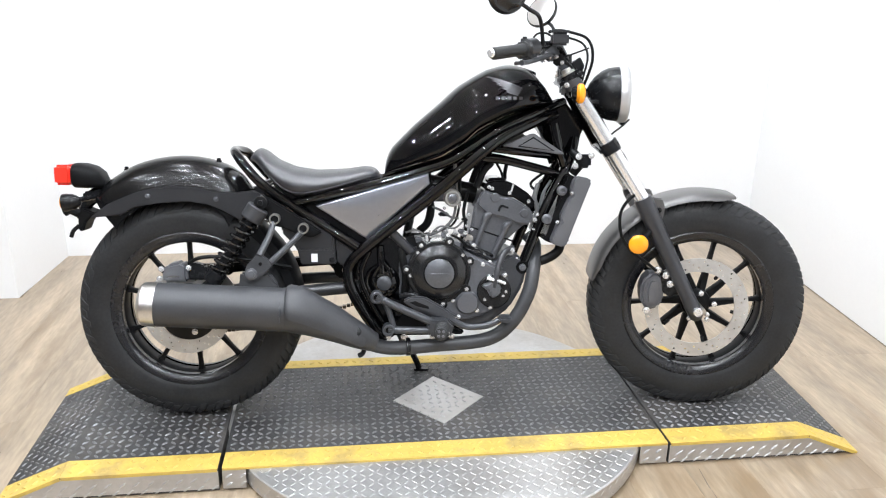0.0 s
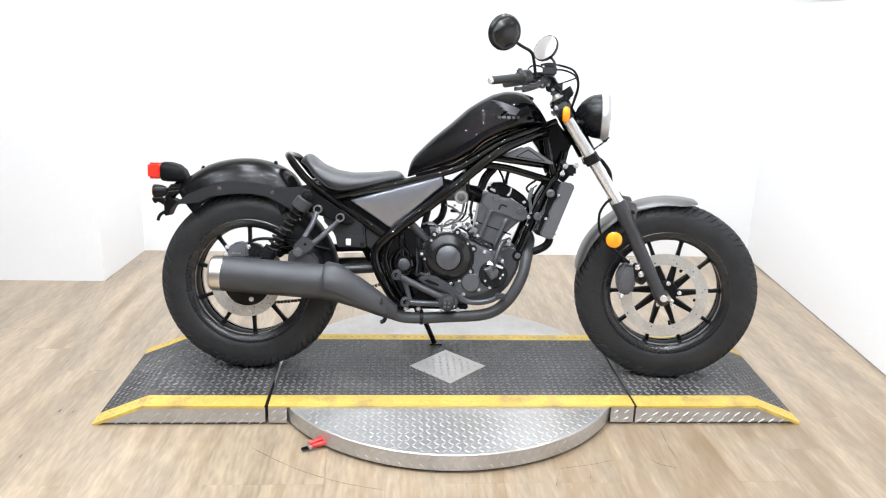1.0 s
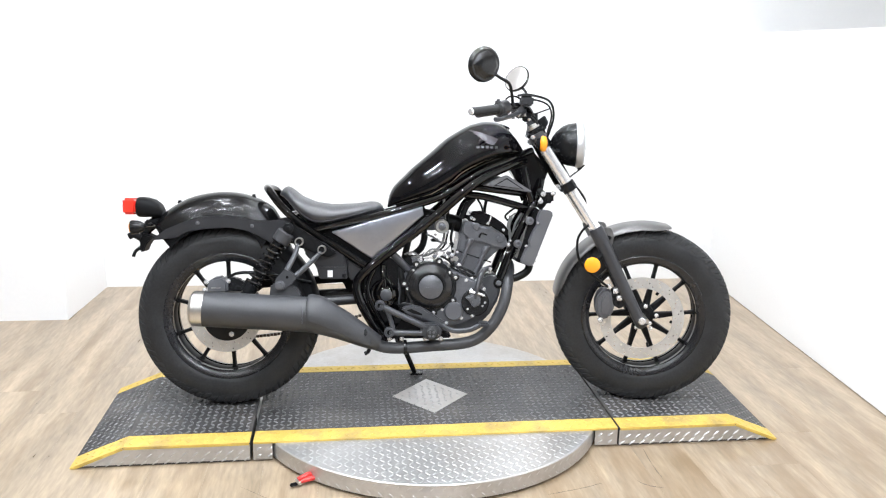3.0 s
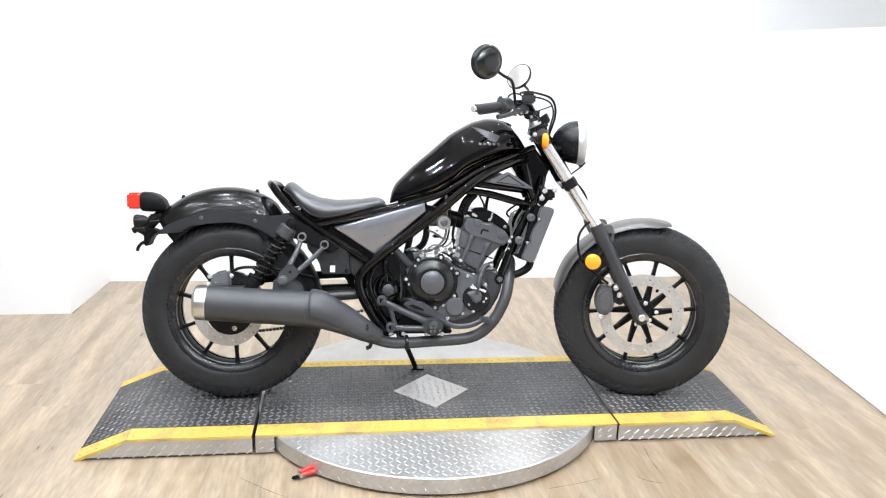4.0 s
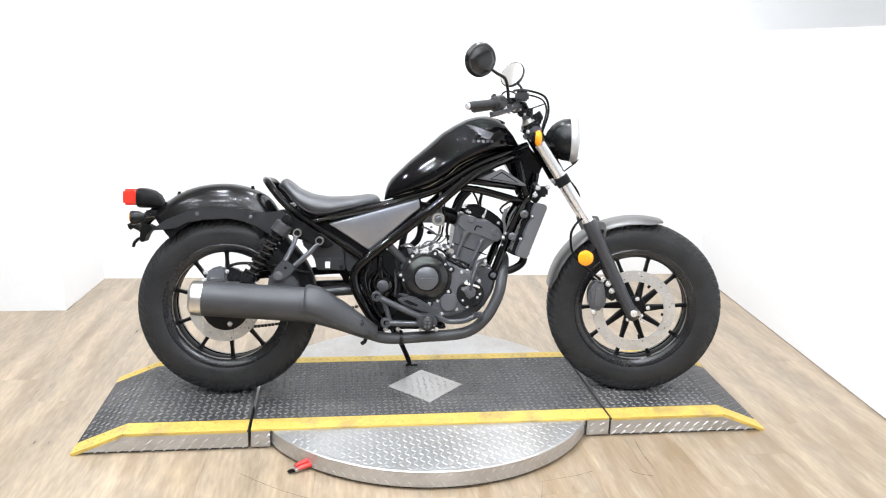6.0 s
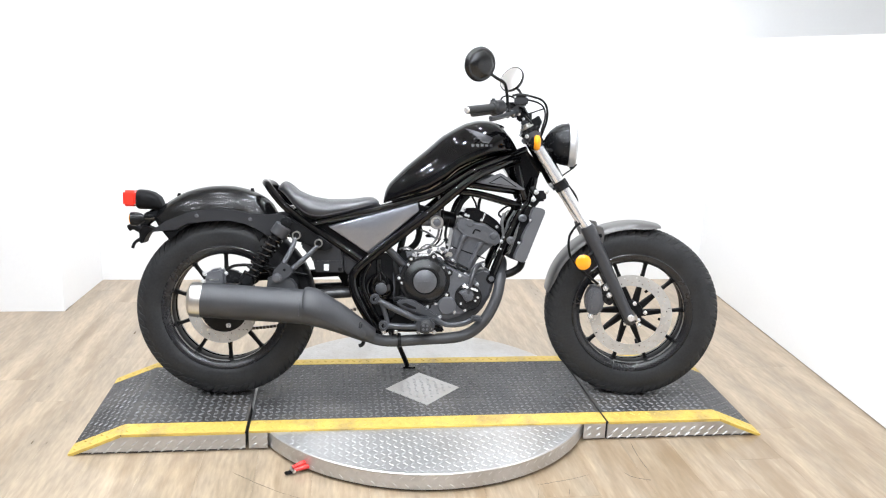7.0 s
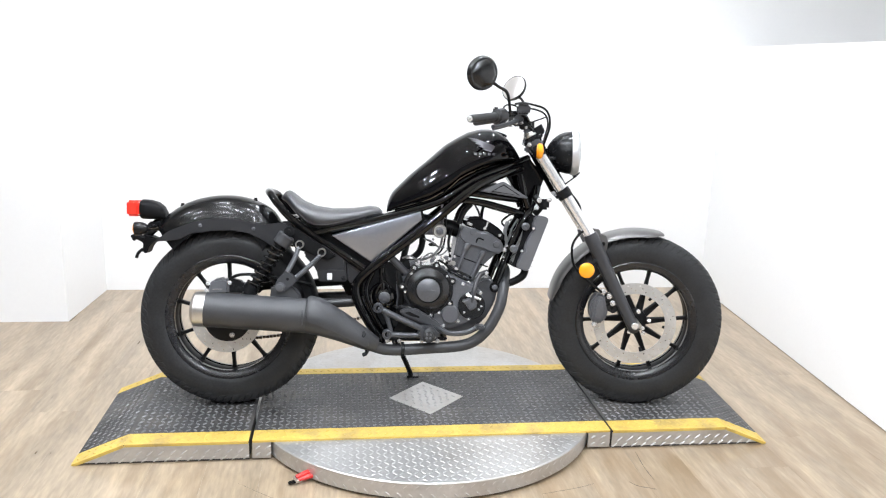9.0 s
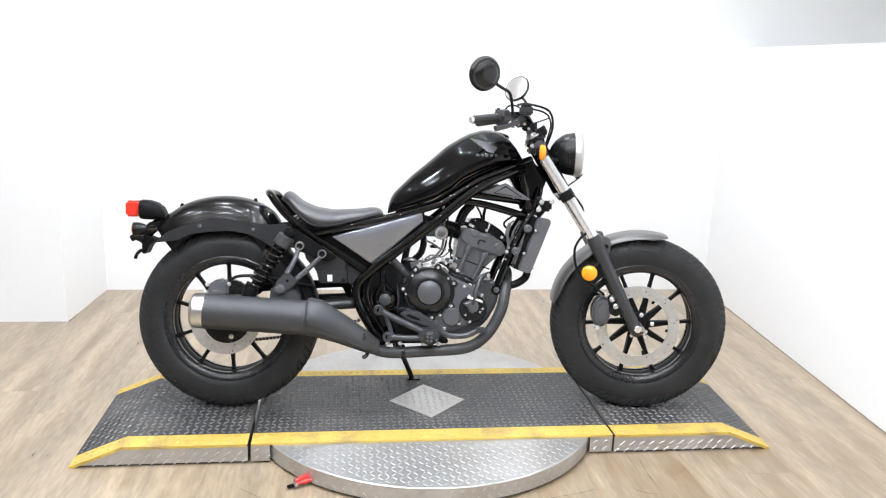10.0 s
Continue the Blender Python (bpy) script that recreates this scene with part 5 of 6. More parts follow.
for pts, r in (([(0.772, -0.090, 0.755), (0.776, -0.094, 0.690), (0.774, -0.098, 0.620), (0.762, -0.100, 0.585), (0.735, -0.102, 0.560), (0.70, -0.102, 0.545), (0.655, -0.102, 0.540)], 0.0042),
               ([(0.700, -0.06, 0.625), (0.735, -0.07, 0.612), (0.760, -0.08, 0.595), (0.785, -0.085, 0.590)], 0.0035),
               ([(1.020, -0.070, 0.690), (1.010, -0.075, 0.650), (1.018, -0.078, 0.610), (1.008, -0.080, 0.575)], 0.007)):
    bm = B()
    tube(bm, pts, r, 8, 5)
    part("grey_lead", bm, PALE_LEAD, bike, "thin grey lead")
for x, y, z, w, h in ((0.800, -0.100, 0.546, 0.026, 0.030), (0.818, -0.095, 0.522, 0.022, 0.022), (0.738, -0.110, 0.546, 0.030, 0.014), (1.008, -0.085, 0.584, 0.024, 0.014), (0.690, -0.105, 0.522, 0.020, 0.022)):
    w, h = w * 0.5, h * 0.5
    bm = B()
    rod(bm, (x, y, z), (x, y - 0.022, z), w / 2, 12)
    block(bm, (x, y - 0.006, z), (w * 1.1, 0.02, h), 0.004)
    part("pipe_union", bm, ENGINE_LIGHT, bike, "grey metal union")
for x, z in ((0.801, 0.552), (0.826, 0.516), (0.855, 0.468), (0.874, 0.466), (0.690, 0.530), (0.755, 0.540), (1.006, 0.588)):
    bolt((x, -0.123 if z < 0.56 else -0.108, z), 0.005, 0.006, ZINC)
for pts, r in (([(1.060, -0.06, 0.700), (1.036, -0.064, 0.660), (1.024, -0.066, 0.610), (1.004, -0.066, 0.560)], 0.004), ([(1.040, -0.04, 0.700), (1.018, -0.045, 0.680), (1.008, -0.05, 0.640)], 0.003)):
    bm = B()
    tube(bm, pts, r, 8, 5)
    part("grey_lead", bm, PALE_LEAD, bike, "thin grey lead")
for x, y, z, w, h, mat in ((0.716, -0.135, 0.534, 0.034, 0.012, ZINC), (0.690, -0.122, 0.538, 0.008, 0.022, ZINC), (0.735, -0.120, 0.540, 0.008, 0.024, STEEL), (0.760, -0.118, 0.526, 0.012, 0.014, ENGINE),
                           (0.668, -0.118, 0.532, 0.020, 0.020, ENGINE), (0.790, -0.112, 0.556, 0.020, 0.014, ENGINE), (0.800, -0.108, 0.590, 0.018, 0.012, SATIN), (0.812, -0.106, 0.536, 0.026, 0.018, STEEL),
                           (0.775, -0.120, 0.520, 0.022, 0.016, ENGINE), (0.742, -0.06, 0.600, 0.030, 0.012, SATIN)):
    bm = B()
    block(bm, (x, y, z), (w, 0.018, h), 0.0035, Matrix.Translation((x, y, z)) @ Matrix.Rotation(radians(140 * (x - 0.74)), 4, "Y") @ Matrix.Translation((-x, -y, -z)), 2)
    part("cable_clip", bm, mat, bike)
for x, y, z in ((0.700, -0.118, 0.556), (0.722, -0.120, 0.562), (0.750, -0.116, 0.566), (0.772, -0.116, 0.558), (0.792, -0.114, 0.546), (0.806, -0.112, 0.572), (0.812, -0.110, 0.604), (0.822, -0.104, 0.560),
                (0.838, -0.112, 0.500), (0.858, -0.108, 0.486), (0.786, -0.102, 0.630), (0.742, -0.098, 0.622), (0.955, -0.104, 0.472), (0.940, -0.112, 0.492), (1.004, -0.104, 0.560), (1.016, -0.100, 0.602),
                (0.648, -0.120, 0.470), (0.642, -0.118, 0.412), (1.100, -0.166, 0.670), (1.060, -0.166, 0.588)):
    bolt((x, y, z), 0.0036, 0.005, ZINC)
for pts, r in (([(0.700, -0.115, 0.550), (0.730, -0.122, 0.572), (0.770, -0.118, 0.566), (0.800, -0.110, 0.590)], 0.0028), ([(0.690, -0.112, 0.540), (0.660, -0.112, 0.560), (0.630, -0.105, 0.552)], 0.0030),
               ([(0.800, -0.112, 0.545), (0.818, -0.110, 0.520), (0.842, -0.112, 0.505), (0.862, -0.110, 0.470)], 0.0032)):
    bm = B()
    tube(bm, pts, r, 8, 5)
    part("wire_lead", bm, PALE_LEAD, bike, "thin grey wire")
bm = B()
tube(bm, [(0.862, -0.152, 0.424), (0.885, -0.156, 0.420), (0.916, -0.150, 0.408)], 0.0052, 10, 4)
part("bleed_pipe", bm, ZINC, bike, "bright short pipe")
bm = B()
rod(bm, (0.590, -0.105, 0.552), (0.648, -0.105, 0.494), 0.0135, 14)
part("side_damper", bm, FORK_GREY, bike)
for x, z in ((0.648, 0.525), (0.694, 0.535), (0.775, 0.545), (0.806, 0.53), (0.745, 0.552)):
    bm = B()
    block(bm, (x, -0.085, z), (0.018, 0.02, 0.013), 0.003)
    part("lead_clip", bm, ZINC, bike)

# ---- radiator ----
bm = B()
prism(bm, [(1.098, 0.722), (1.140, 0.706), (1.070, 0.516), (1.030, 0.530)], -0.135, 0.135, 0.004)
rad = part("radiator", bm, ENGINE_BLACK, bike, "black radiator core")
for s in (-1, 1):
    bm = B()
    prism(bm, [(1.108, 0.712), (1.118, 0.718), (1.150, 0.712), (1.157, 0.702), (1.088, 0.518), (1.078, 0.514), (1.046, 0.526), (1.044, 0.534), (1.062, 0.580), (1.075, 0.588), (1.070, 0.602), (1.082, 0.630), (1.094, 0.655), (1.104, 0.664), (1.098, 0.680)],
          s * 0.132, s * 0.163, 0.004)
    shroud = part("radiator_cover", bm, GREY_PLASTIC, rad, "grey plastic radiator side cover")
    for x, z in ((1.076, 0.676), (1.034, 0.594)):
        bm = B()
        lathe(bm, [(0, 0.014), (0.012, 0.014), (0.014, 0.011), (0.014, 0.006), (0.010, 0.005), (0.010, 0)], (x, s * 0.135, z), (0, s, 0), 20)
        part("grommet", bm, ENGINE, shroud, "grey rubber grommet")
for pts, r in (([(1.088, -0.09, 0.515), (1.078, -0.09, 0.490), (1.045, -0.09, 0.469), (1.010, -0.09, 0.462), (0.975, -0.09, 0.470)], 0.014), ([(1.12, -0.08, 0.72), (1.14, -0.09, 0.755), (1.12, -0.07, 0.785)], 0.013)):
    bm = B()
    tube(bm, pts, r, 12, 5)
    part("coolant_hose", bm, HOSE, bike)
bm = B()
block(bm, (1.150, -0.095, 0.758), (0.035, 0.04, 0.04), 0.008)
horn = part("regulator", bm, SATIN, bike)
for x, z in ((1.128, 0.772), (1.165, 0.775), (1.118, 0.745)):
    bolt((x, -0.118, z), 0.007, 0.008, ZINC, horn)
for i in range(9):
    f = i / 8
    x, z = 1.085 + (1.150 - 1.085) * 0 + 0.05 * (1 - f), 0.70 - 0.17 * f
    bm = B()
    block(bm, (x - 0.004, 0, z), (0.044, 0.262, 0.0025), 0.0006, None, 1)
    part("fin", bm, SATIN, rad)

# ---- exhaust ----
PIPE = [(1.000, -0.020, 0.535), (1.018, -0.035, 0.508), (1.014, -0.070, 0.478), (1.004, -0.110, 0.440), (0.986, -0.130, 0.371), (0.940, -0.134, 0.290), (0.866, -0.138, 0.240), (0.720, -0.142, 0.226), (0.595, -0.150, 0.221), (0.528, -0.165, 0.238), (0.47, -0.185, 0.270)]
bm = B()
tube(bm, PIPE, 0.0205, 20, 6)
pipe = part("exhaust_pipe", bm, EXHAUST, bike, "matt black exhaust pipe")
bm = B()
rod(bm, (0.640, -0.148, 0.224), (0.628, -0.149, 0.224), 0.0265, 24)
part("clamp", bm, SATIN, pipe)
S0, S1 = Vector((-0.051, -0.222, 0.374)), Vector((0.300, -0.212, 0.352))
sd = (S1 - S0).normalized()
slen = (S1 - S0).length
bm = B()
lathe(bm, [(0, 0), (0, 0.0580), (0.002, 0.0600), (slen - 0.01, 0.0605), (slen, 0.0595), (slen + 0.004, 0.056), (slen + 0.004, 0)], S0, sd, 56)
sil = part("silencer", bm, EXHAUST, bike, "large matt black silencer with a bright end cap")
bm = B()
lathe(bm, [(-0.044, 0.030), (-0.046, 0.034), (-0.045, 0.040), (-0.040, 0.052), (-0.032, 0.0595), (-0.012, 0.0606), (0.003, 0.0606), (0.003, 0.058), (-0.012, 0.057), (-0.028, 0.052), (-0.034, 0.034), (-0.034, 0.030)], S0, sd, 56, closed=True)
part("end_cap", bm, STEEL, sil, "bright brushed steel end cap")
bm = B()
lathe(bm, [(-0.034, 0), (-0.034, 0.032), (-0.02, 0.032), (-0.02, 0)], S0, sd, 24)
part("outlet", bm, ENGINE_BLACK, sil)
# tapering front half
stations = [(0.285, -0.213, 0.352, 0.0585), (0.312, -0.212, 0.350, 0.0605), (0.345, -0.210, 0.342, 0.0605), (0.40, -0.204, 0.320, 0.054), (0.46, -0.195, 0.288, 0.043), (0.505, -0.182, 0.262, 0.035), (0.535, -0.170, 0.245, 0.028)]
bm = B()
tube(bm, [q[:3] for q in stations], 0.05, 36, 4, radii=[q[3] for q in stations])
part("silencer_cone", bm, EXHAUST, sil, "matt black tapering pipe cover")
# raised heat shield on its outer face
bm = B()
rows = []
for x, y, z, r, lo, hi in ((0.297, -0.2125, 0.351, 0.0600, 12, 66), (0.299, -0.2125, 0.351, 0.0690, 8, 70), (0.303, -0.212, 0.351, 0.0725, -2, 80), (0.312, -0.212, 0.350, 0.0740, -8, 90), (0.345, -0.210, 0.344, 0.0725, -12, 92),
                           (0.40, -0.204, 0.320, 0.0630, -16, 92), (0.46, -0.195, 0.288, 0.0510, -22, 92), (0.500, -0.183, 0.264, 0.0430, -26, 92), (0.512, -0.180, 0.258, 0.0400, -14, 80), (0.517, -0.179, 0.256, 0.0340, 0, 64)):
    rows.append([(x, y - r * math.cos(a), z + r * math.sin(a)) for a in (radians(lo + (hi - lo) * k / 14) for k in range(15))])
loft(bm, rows, closed=False)
bmesh.ops.recalc_face_normals(bm, faces=bm.faces)
bmesh.ops.solidify(bm, geom=bm.faces[:], thickness=0.0035)
shield = part("heat_shield", bm, EXHAUST, sil, "matt black heat shield")
bolt((0.488, -0.222, 0.290), 0.011, 0.004, SATIN, shield, axis=(-0.15, -1, 0.35))
# thin raised line, paler than the silencer, down its outer side
bm = B()
tube(bm, [(0.285, -0.262, 0.385), (0.286, -0.273, 0.36), (0.286, -0.271, 0.33)], 0.0022, 6, 4)
part("pale_line", bm, BRACKET, sil)
bm = B()
tube(bm, [(0.51, -0.175, 0.235), (0.505, -0.178, 0.215), (0.492, -0.178, 0.207)], 0.007, 8, 4)
part("drain_boss", bm, SATIN, sil)
# silencer hanger and the plate that carries it
bm = B()
prism(bm, [(0.215, 0.668), (0.250, 0.655), (0.330, 0.603), (0.395, 0.560), (0.365, 0.543), (0.330, 0.550), (0.290, 0.570), (0.248, 0.580), (0.222, 0.630)], -0.142, -0.126, 0.004, 2)
part("hanger_plate", bm, PLASTIC, bike, "black plate under the seat tube")
bm = B()
prism(bm, [(0.180, 0.440), (0.190, 0.476), (0.221, 0.510), (0.232, 0.506), (0.258, 0.486), (0.262, 0.478), (0.247, 0.458), (0.214, 0.433), (0.190, 0.430)], -0.205, -0.194, 0.003)
hang = part("silencer_hanger", bm, BRACKET, bike, "dark grey silencer hanger with two arms")
for a, b in (((0.226, 0.504), (0.264, 0.599)), ((0.256, 0.484), (0.342, 0.572))):
    bm = B()
    m = (a[0] * 0.45 + b[0] * 0.55 + 0.004, a[1] * 0.45 + b[1] * 0.55 - 0.002)
    tube(bm, [(a[0], -0.200, a[1]), (m[0], -0.180, m[1]), (b[0] - 0.004, -0.158, b[1] - 0.010)], 0.0085, 10, 5, radii=[0.0095, 0.0085, 0.0085])
    part("arm", bm, BRACKET, hang)
    bm = B()
    lathe(bm, [(0, 0.0108), (0, 0.0150), (0.022, 0.0150), (0.024, 0.0138), (0.024, 0.0115), (0.018, 0.0108), (0.018, 0.0), (0, 0)], (b[0], -0.144, b[1]), (0, -1, 0), 24)
    part("arm_ring", bm, STEEL, hang, "bright metal ring")
    bm = B()
    lathe(bm, [(0, 0.0105), (0.0205, 0.0105), (0.0215, 0.0)], (b[0], -0.144, b[1]), (0, -1, 0), 16)
    part("socket_bolt", bm, ENGINE_BLACK, hang)
bm = B()
lathe(bm, [(0, 0.0165), (0.004, 0.0165), (0.005, 0.011), (0.012, 0.0105), (0.013, 0.0)], (0.203, -0.204, 0.452), (0, -1, 0), 20)
part("hanger_bolt", bm, ENGINE_LIGHT, hang)
# the hole's darkness as a black disc on the undrilled plate
bm = B()
lathe(bm, [(0, 0.005), (0.001, 0.005), (0.001, 0.0)], (0.228, -0.2049, 0.480), (0, -1, 0), 12)
part("hole_shade", bm, ENGINE_BLACK, hang)
bm = B()
prism(bm, [(0.17, 0.455), (0.25, 0.452), (0.275, 0.42), (0.27, 0.40), (0.165, 0.41)], -0.195, -0.170, 0.006)
part("hanger_foot", bm, EXHAUST, hang)

# ---- footrests, brake pedal, side stand ----
bm = B()
prism(bm, [(0.565, 0.37), (0.66, 0.37), (0.745, 0.305), (0.735, 0.264), (0.592, 0.264), (0.575, 0.30)], -0.106, -0.080, 0.006, 2)
part("gearbox_guard", bm, PLASTIC, bike, "black guard behind the footrest")
for s in (-1, 1):
    bm = B()
    y = s * 0.178
    tube(bm, [(0.545, y, 0.378), (0.62, y * 1.02, 0.342), (0.712, y * 1.03, 0.300)], 0.0115, 12, 4)
    tube(bm, [(0.578, y, 0.283), (0.65, y, 0.280), (0.715, y, 0.280)], 0.0105, 12, 4)
    prism(bm, [(0.695, 0.318), (0.745, 0.318), (0.765, 0.295), (0.755, 0.262), (0.705, 0.258), (0.685, 0.285)], y - 0.016, y + 0.016, 0.006)
    tube(bm, [(0.566, y, 0.368), (0.580, y * 0.99, 0.335), (0.594, y, 0.285)], 0.0085, 10, 4)
    hang2 = part("footrest_bracket", bm, BRACKET, bike, "black footrest bracket")
    for x, z in ((0.545, 0.378), (0.578, 0.283)):
        bm = B()
        lathe(bm, [(0, 0.008), (0, 0.0175), (0.03, 0.0175), (0.033, 0.015), (0.033, 0.010), (0.024, 0.008), (0.024, 0), (0, 0)], (x, s * 0.160, z), (0, s, 0), 24)
        part("bracket_eye", bm, BRACKET, hang2)
        bm = B()
        lathe(bm, [(0, 0.0085), (0.001, 0.0085), (0.0015, 0.0)], (x, s * 0.1845, z), (0, s, 0), 16)
        part("eye_bolt", bm, ENGINE_BLACK, hang2)
    bm = B()
    rod(bm, (0.730, s * 0.185, 0.288), (0.722, s * 0.270, 0.292), 0.019, 18, 0.017)
    peg = part("footrest", bm, GRIP_RUBBER, bike, "black rubber footrest")
    for i in range(4):
        bm = B()
        lathe(bm, [(0, 0.018), (0.004, 0.0215), (0.008, 0.018)], (0.729 - 0.0016 * i, s * (0.195 + 0.018 * i), 0.2885), (0, s, 0), 18, closed=True)
        part("rib", bm, GRIP_RUBBER, peg)
    for dx, dz in ((-0.007, -0.006), (0.006, -0.006), (-0.006, 0.007), (0.007, 0.007)):
        bolt((0.722 + dx, s * 0.270, 0.292 + dz), 0.0034, 0.0035, ENGINE_LIGHT, peg, axis=(0, s, 0))
    for x, z in ((0.716, 0.272), (0.745, 0.276)):
        bolt((x, s * 0.195, z), 0.005, 0.005, ZINC, hang2, axis=(0, s, 0))
bm = B()
tube(bm, [(0.755, -0.172, 0.312), (0.80, -0.174, 0.288), (0.86, -0.174, 0.290), (0.905, -0.174, 0.310)], 0.0095, 10, 5)
block(bm, (0.910, -0.187, 0.314), (0.035, 0.055, 0.014), 0.004)
prism(bm, [(0.618, 0.366), (0.640, 0.378), (0.682, 0.377), (0.735, 0.346), (0.775, 0.318), (0.768, 0.300), (0.735, 0.312), (0.690, 0.330), (0.640, 0.348)], -0.180, -0.164, 0.005, 2)
pedal = part("brake_pedal", bm, BRACKET, bike, "grey cast brake pedal")
# black sliver on the solid pedal paints the shade of a slot
bm = B()
prism(bm, [(0.638, 0.362), (0.655, 0.366), (0.692, 0.350), (0.694, 0.342), (0.660, 0.350)], -0.1815, -0.1795, 0.001, 1)
part("slot_shade", bm, ENGINE_BLACK, pedal, "black sliver for the slot's shade")
bm = B()
tube(bm, [(0.614, -0.150, 0.372), (0.640, -0.162, 0.378), (0.68, -0.165, 0.362), (0.735, -0.168, 0.325)], 0.009, 10, 4)
part("pedal_link", bm, SATIN, bike)
for x in (0.579, 0.623, 0.705, 0.762):
    bolt((x, -0.150, 0.254), 0.006, 0.007, ZINC)
bm = B()
prism(bm, [(0.56, 0.265), (0.80, 0.262), (0.80, 0.248), (0.56, 0.246)], -0.11, 0.11, 0.004)
part("lower_cradle", bm, SATIN, bike)
bm = B()
tube(bm, [(0.600, 0.135, 0.245), (0.628, 0.165, 0.175), (0.672, 0.218, 0.070), (0.682, 0.232, 0.040)], 0.010, 12, 4)
block(bm, (0.690, 0.238, 0.0355), (0.05, 0.034, 0.006), 0.002, None, 1)
part("side_stand", bm, SATIN, bike, "black side stand resting on the deck")
bm = B()
tube(bm, [(0.600, 0.115, 0.215), (0.620, 0.125, 0.165), (0.640, 0.13, 0.150)], 0.0055, 8, 4)
part("stand_spring", bm, SATIN, bike)

# ---- front fork, mudguard, brake ----
FA, FB, FC, FD = (1.510, 0.320), (1.336, 0.660), (1.142, 0.948), (1.106, 1.012)
for s in (-1, 1):
    y = s * 0.113
    bm = B()
    d = (Vector((FB[0], 0, FB[1])) - Vector((FA[0], 0, FA[1]))).normalized()
    a = Vector((FA[0], y, FA[1]))
    L = (Vector((FB[0], 0, FB[1])) - Vector((FA[0], 0, FA[1]))).length
    lathe(bm, [(-0.028, 0), (-0.028, 0.014), (-0.018, 0.021), (0.02, 0.0225), (0.05, 0.021), (L * 0.5, 0.0235), (L - 0.05, 0.0265), (L - 0.012, 0.0275), (L - 0.006, 0.026), (L, 0.0255), (L, 0)], a, d, 28)
    leg = front("fork_slider", bm, FORK_GREY, None, "satin gunmetal lower fork leg")
    bm = B()
    lathe(bm, [(0, 0.013), (0.012, 0.013), (0.014, 0.011), (0.014, 0.0)], (FA[0] + 0.004, y + s * 0.020, FA[1] + 0.004), (0, s, 0), 20)
    front("axle_end", bm, ZINC, leg, "bright axle end")
    bolt((FA[0] + 0.036, y + s * 0.008, FA[1] - 0.008), 0.006, 0.008, ZINC, leg, axis=(0, s, 0), turned=True)
    bm = B()
    tube(bm, [(FB[0] + 0.012, y, FB[1] - 0.02), (FC[0], y, FC[1])], 0.0205, 28, 1)
    front("fork_tube", bm, CHROME, None, "polished chrome fork tube")
    bm = B()
    tube(bm, [(FC[0] + 0.004, y, FC[1] - 0.005), (FD[0], y, FD[1])], 0.0235, 24, 1)
    ft = front("fork_top", bm, SATIN, None, "black upper fork sleeve")
    bm = B()
    up = (Vector((FD[0], 0, FD[1])) - Vector((FC[0], 0, FC[1]))).normalized()
    lathe(bm, [(0.0, 0.0), (0.0, 0.022), (0.006, 0.022), (0.007, 0.015), (0.016, 0.014), (0.017, 0.0)], (FD[0], y, FD[1]), up, 24)
    front("fork_cap", bm, STEEL, ft, "bright fork cap")
    bm = B()
    lathe(bm, [(-0.045, 0.0245), (-0.045, 0.0275), (-0.018, 0.0275), (-0.018, 0.0245)], (FD[0], y, FD[1]), up, 24, closed=True)
    front("yoke_clamp", bm, BRACKET, ft, "grey clamp")
    bolt(Vector((FD[0] - 0.004, y + s * 0.026, FD[1] - 0.030)), 0.006, 0.006, ZINC, ft, axis=(-0.4, s, 0), turned=True)
    bm = B()
    tube(bm, [(1.226, y, 0.822), (1.244, y, 0.793)], 0.027, 24, 1)
    front("fork_clamp", bm, SATIN, None)
    bm = B()
    lathe(bm, [(0, 0.0), (0, 0.027), (0.004, 0.0285), (0.006, 0.026), (0.009, 0.022), (0.010, 0)], (1.328, s * 0.139, 0.528), (0, s, 0), 32)
    ref = front("side_reflector", bm, AMBER, None, "round amber reflector")
    bm = B()
    lathe(bm, [(-0.006, 0), (-0.006, 0.029), (0.003, 0.0295), (0.003, 0.0)], (1.328, s * 0.137, 0.528), (0, s, 0), 32)
    tube(bm, [(1.345, s * 0.130, 0.540), (1.372, s * 0.120, 0.575)], 0.008, 8, 1)
    front("reflector_backing", bm, PLASTIC, ref)
    # indicators
    bm = B()
    rod(bm, (1.128, s * 0.125, 0.963), (1.130, s * 0.168, 0.963), 0.009, 12)
    lathe(bm, [(0.0, 0.0), (0.0, 0.012), (0.01, 0.018), (0.022, 0.0235), (0.026, 0.0235), (0.026, 0)], (1.112, s * 0.185, 0.963), (1, 0, 0), 28)
    ind = front("front_indicator", bm, SATIN, None, "small round front indicator")
    bm = B()
    lathe(bm, [(0.0, 0.0275), (0.009, 0.0275), (0.014, 0.024), (0.018, 0.014), (0.0195, 0.0)], (1.132, s * 0.185, 0.961), (1, 0, 0), 32)
    lathe(bm, [(-0.007, 0.020), (0.0, 0.0275), (-0.001, 0.020)], (1.132, s * 0.185, 0.961), (1, 0, 0), 32)
    front("lens", bm, AMBER, ind, "amber indicator lens")
for (x0, z0), (w, h) in (((1.116, 1.000), (0.075, 0.030)), ((1.232, 0.806), (0.06, 0.030))):
    bm = B()
    m = Matrix.Translation((x0, 0, z0)) @ Matrix.Rotation(radians(-30), 4, "Y")
    block(bm, (0, 0, 0), (w, 0.27, h), 0.010, m, 3)
    front("fork_yoke", bm, SATIN, None, "black fork yoke")
bm = B()
tube(bm, [(WB, -0.13, R_FRONT), (WB, 0.13, R_FRONT)], 0.009, 12, 1)
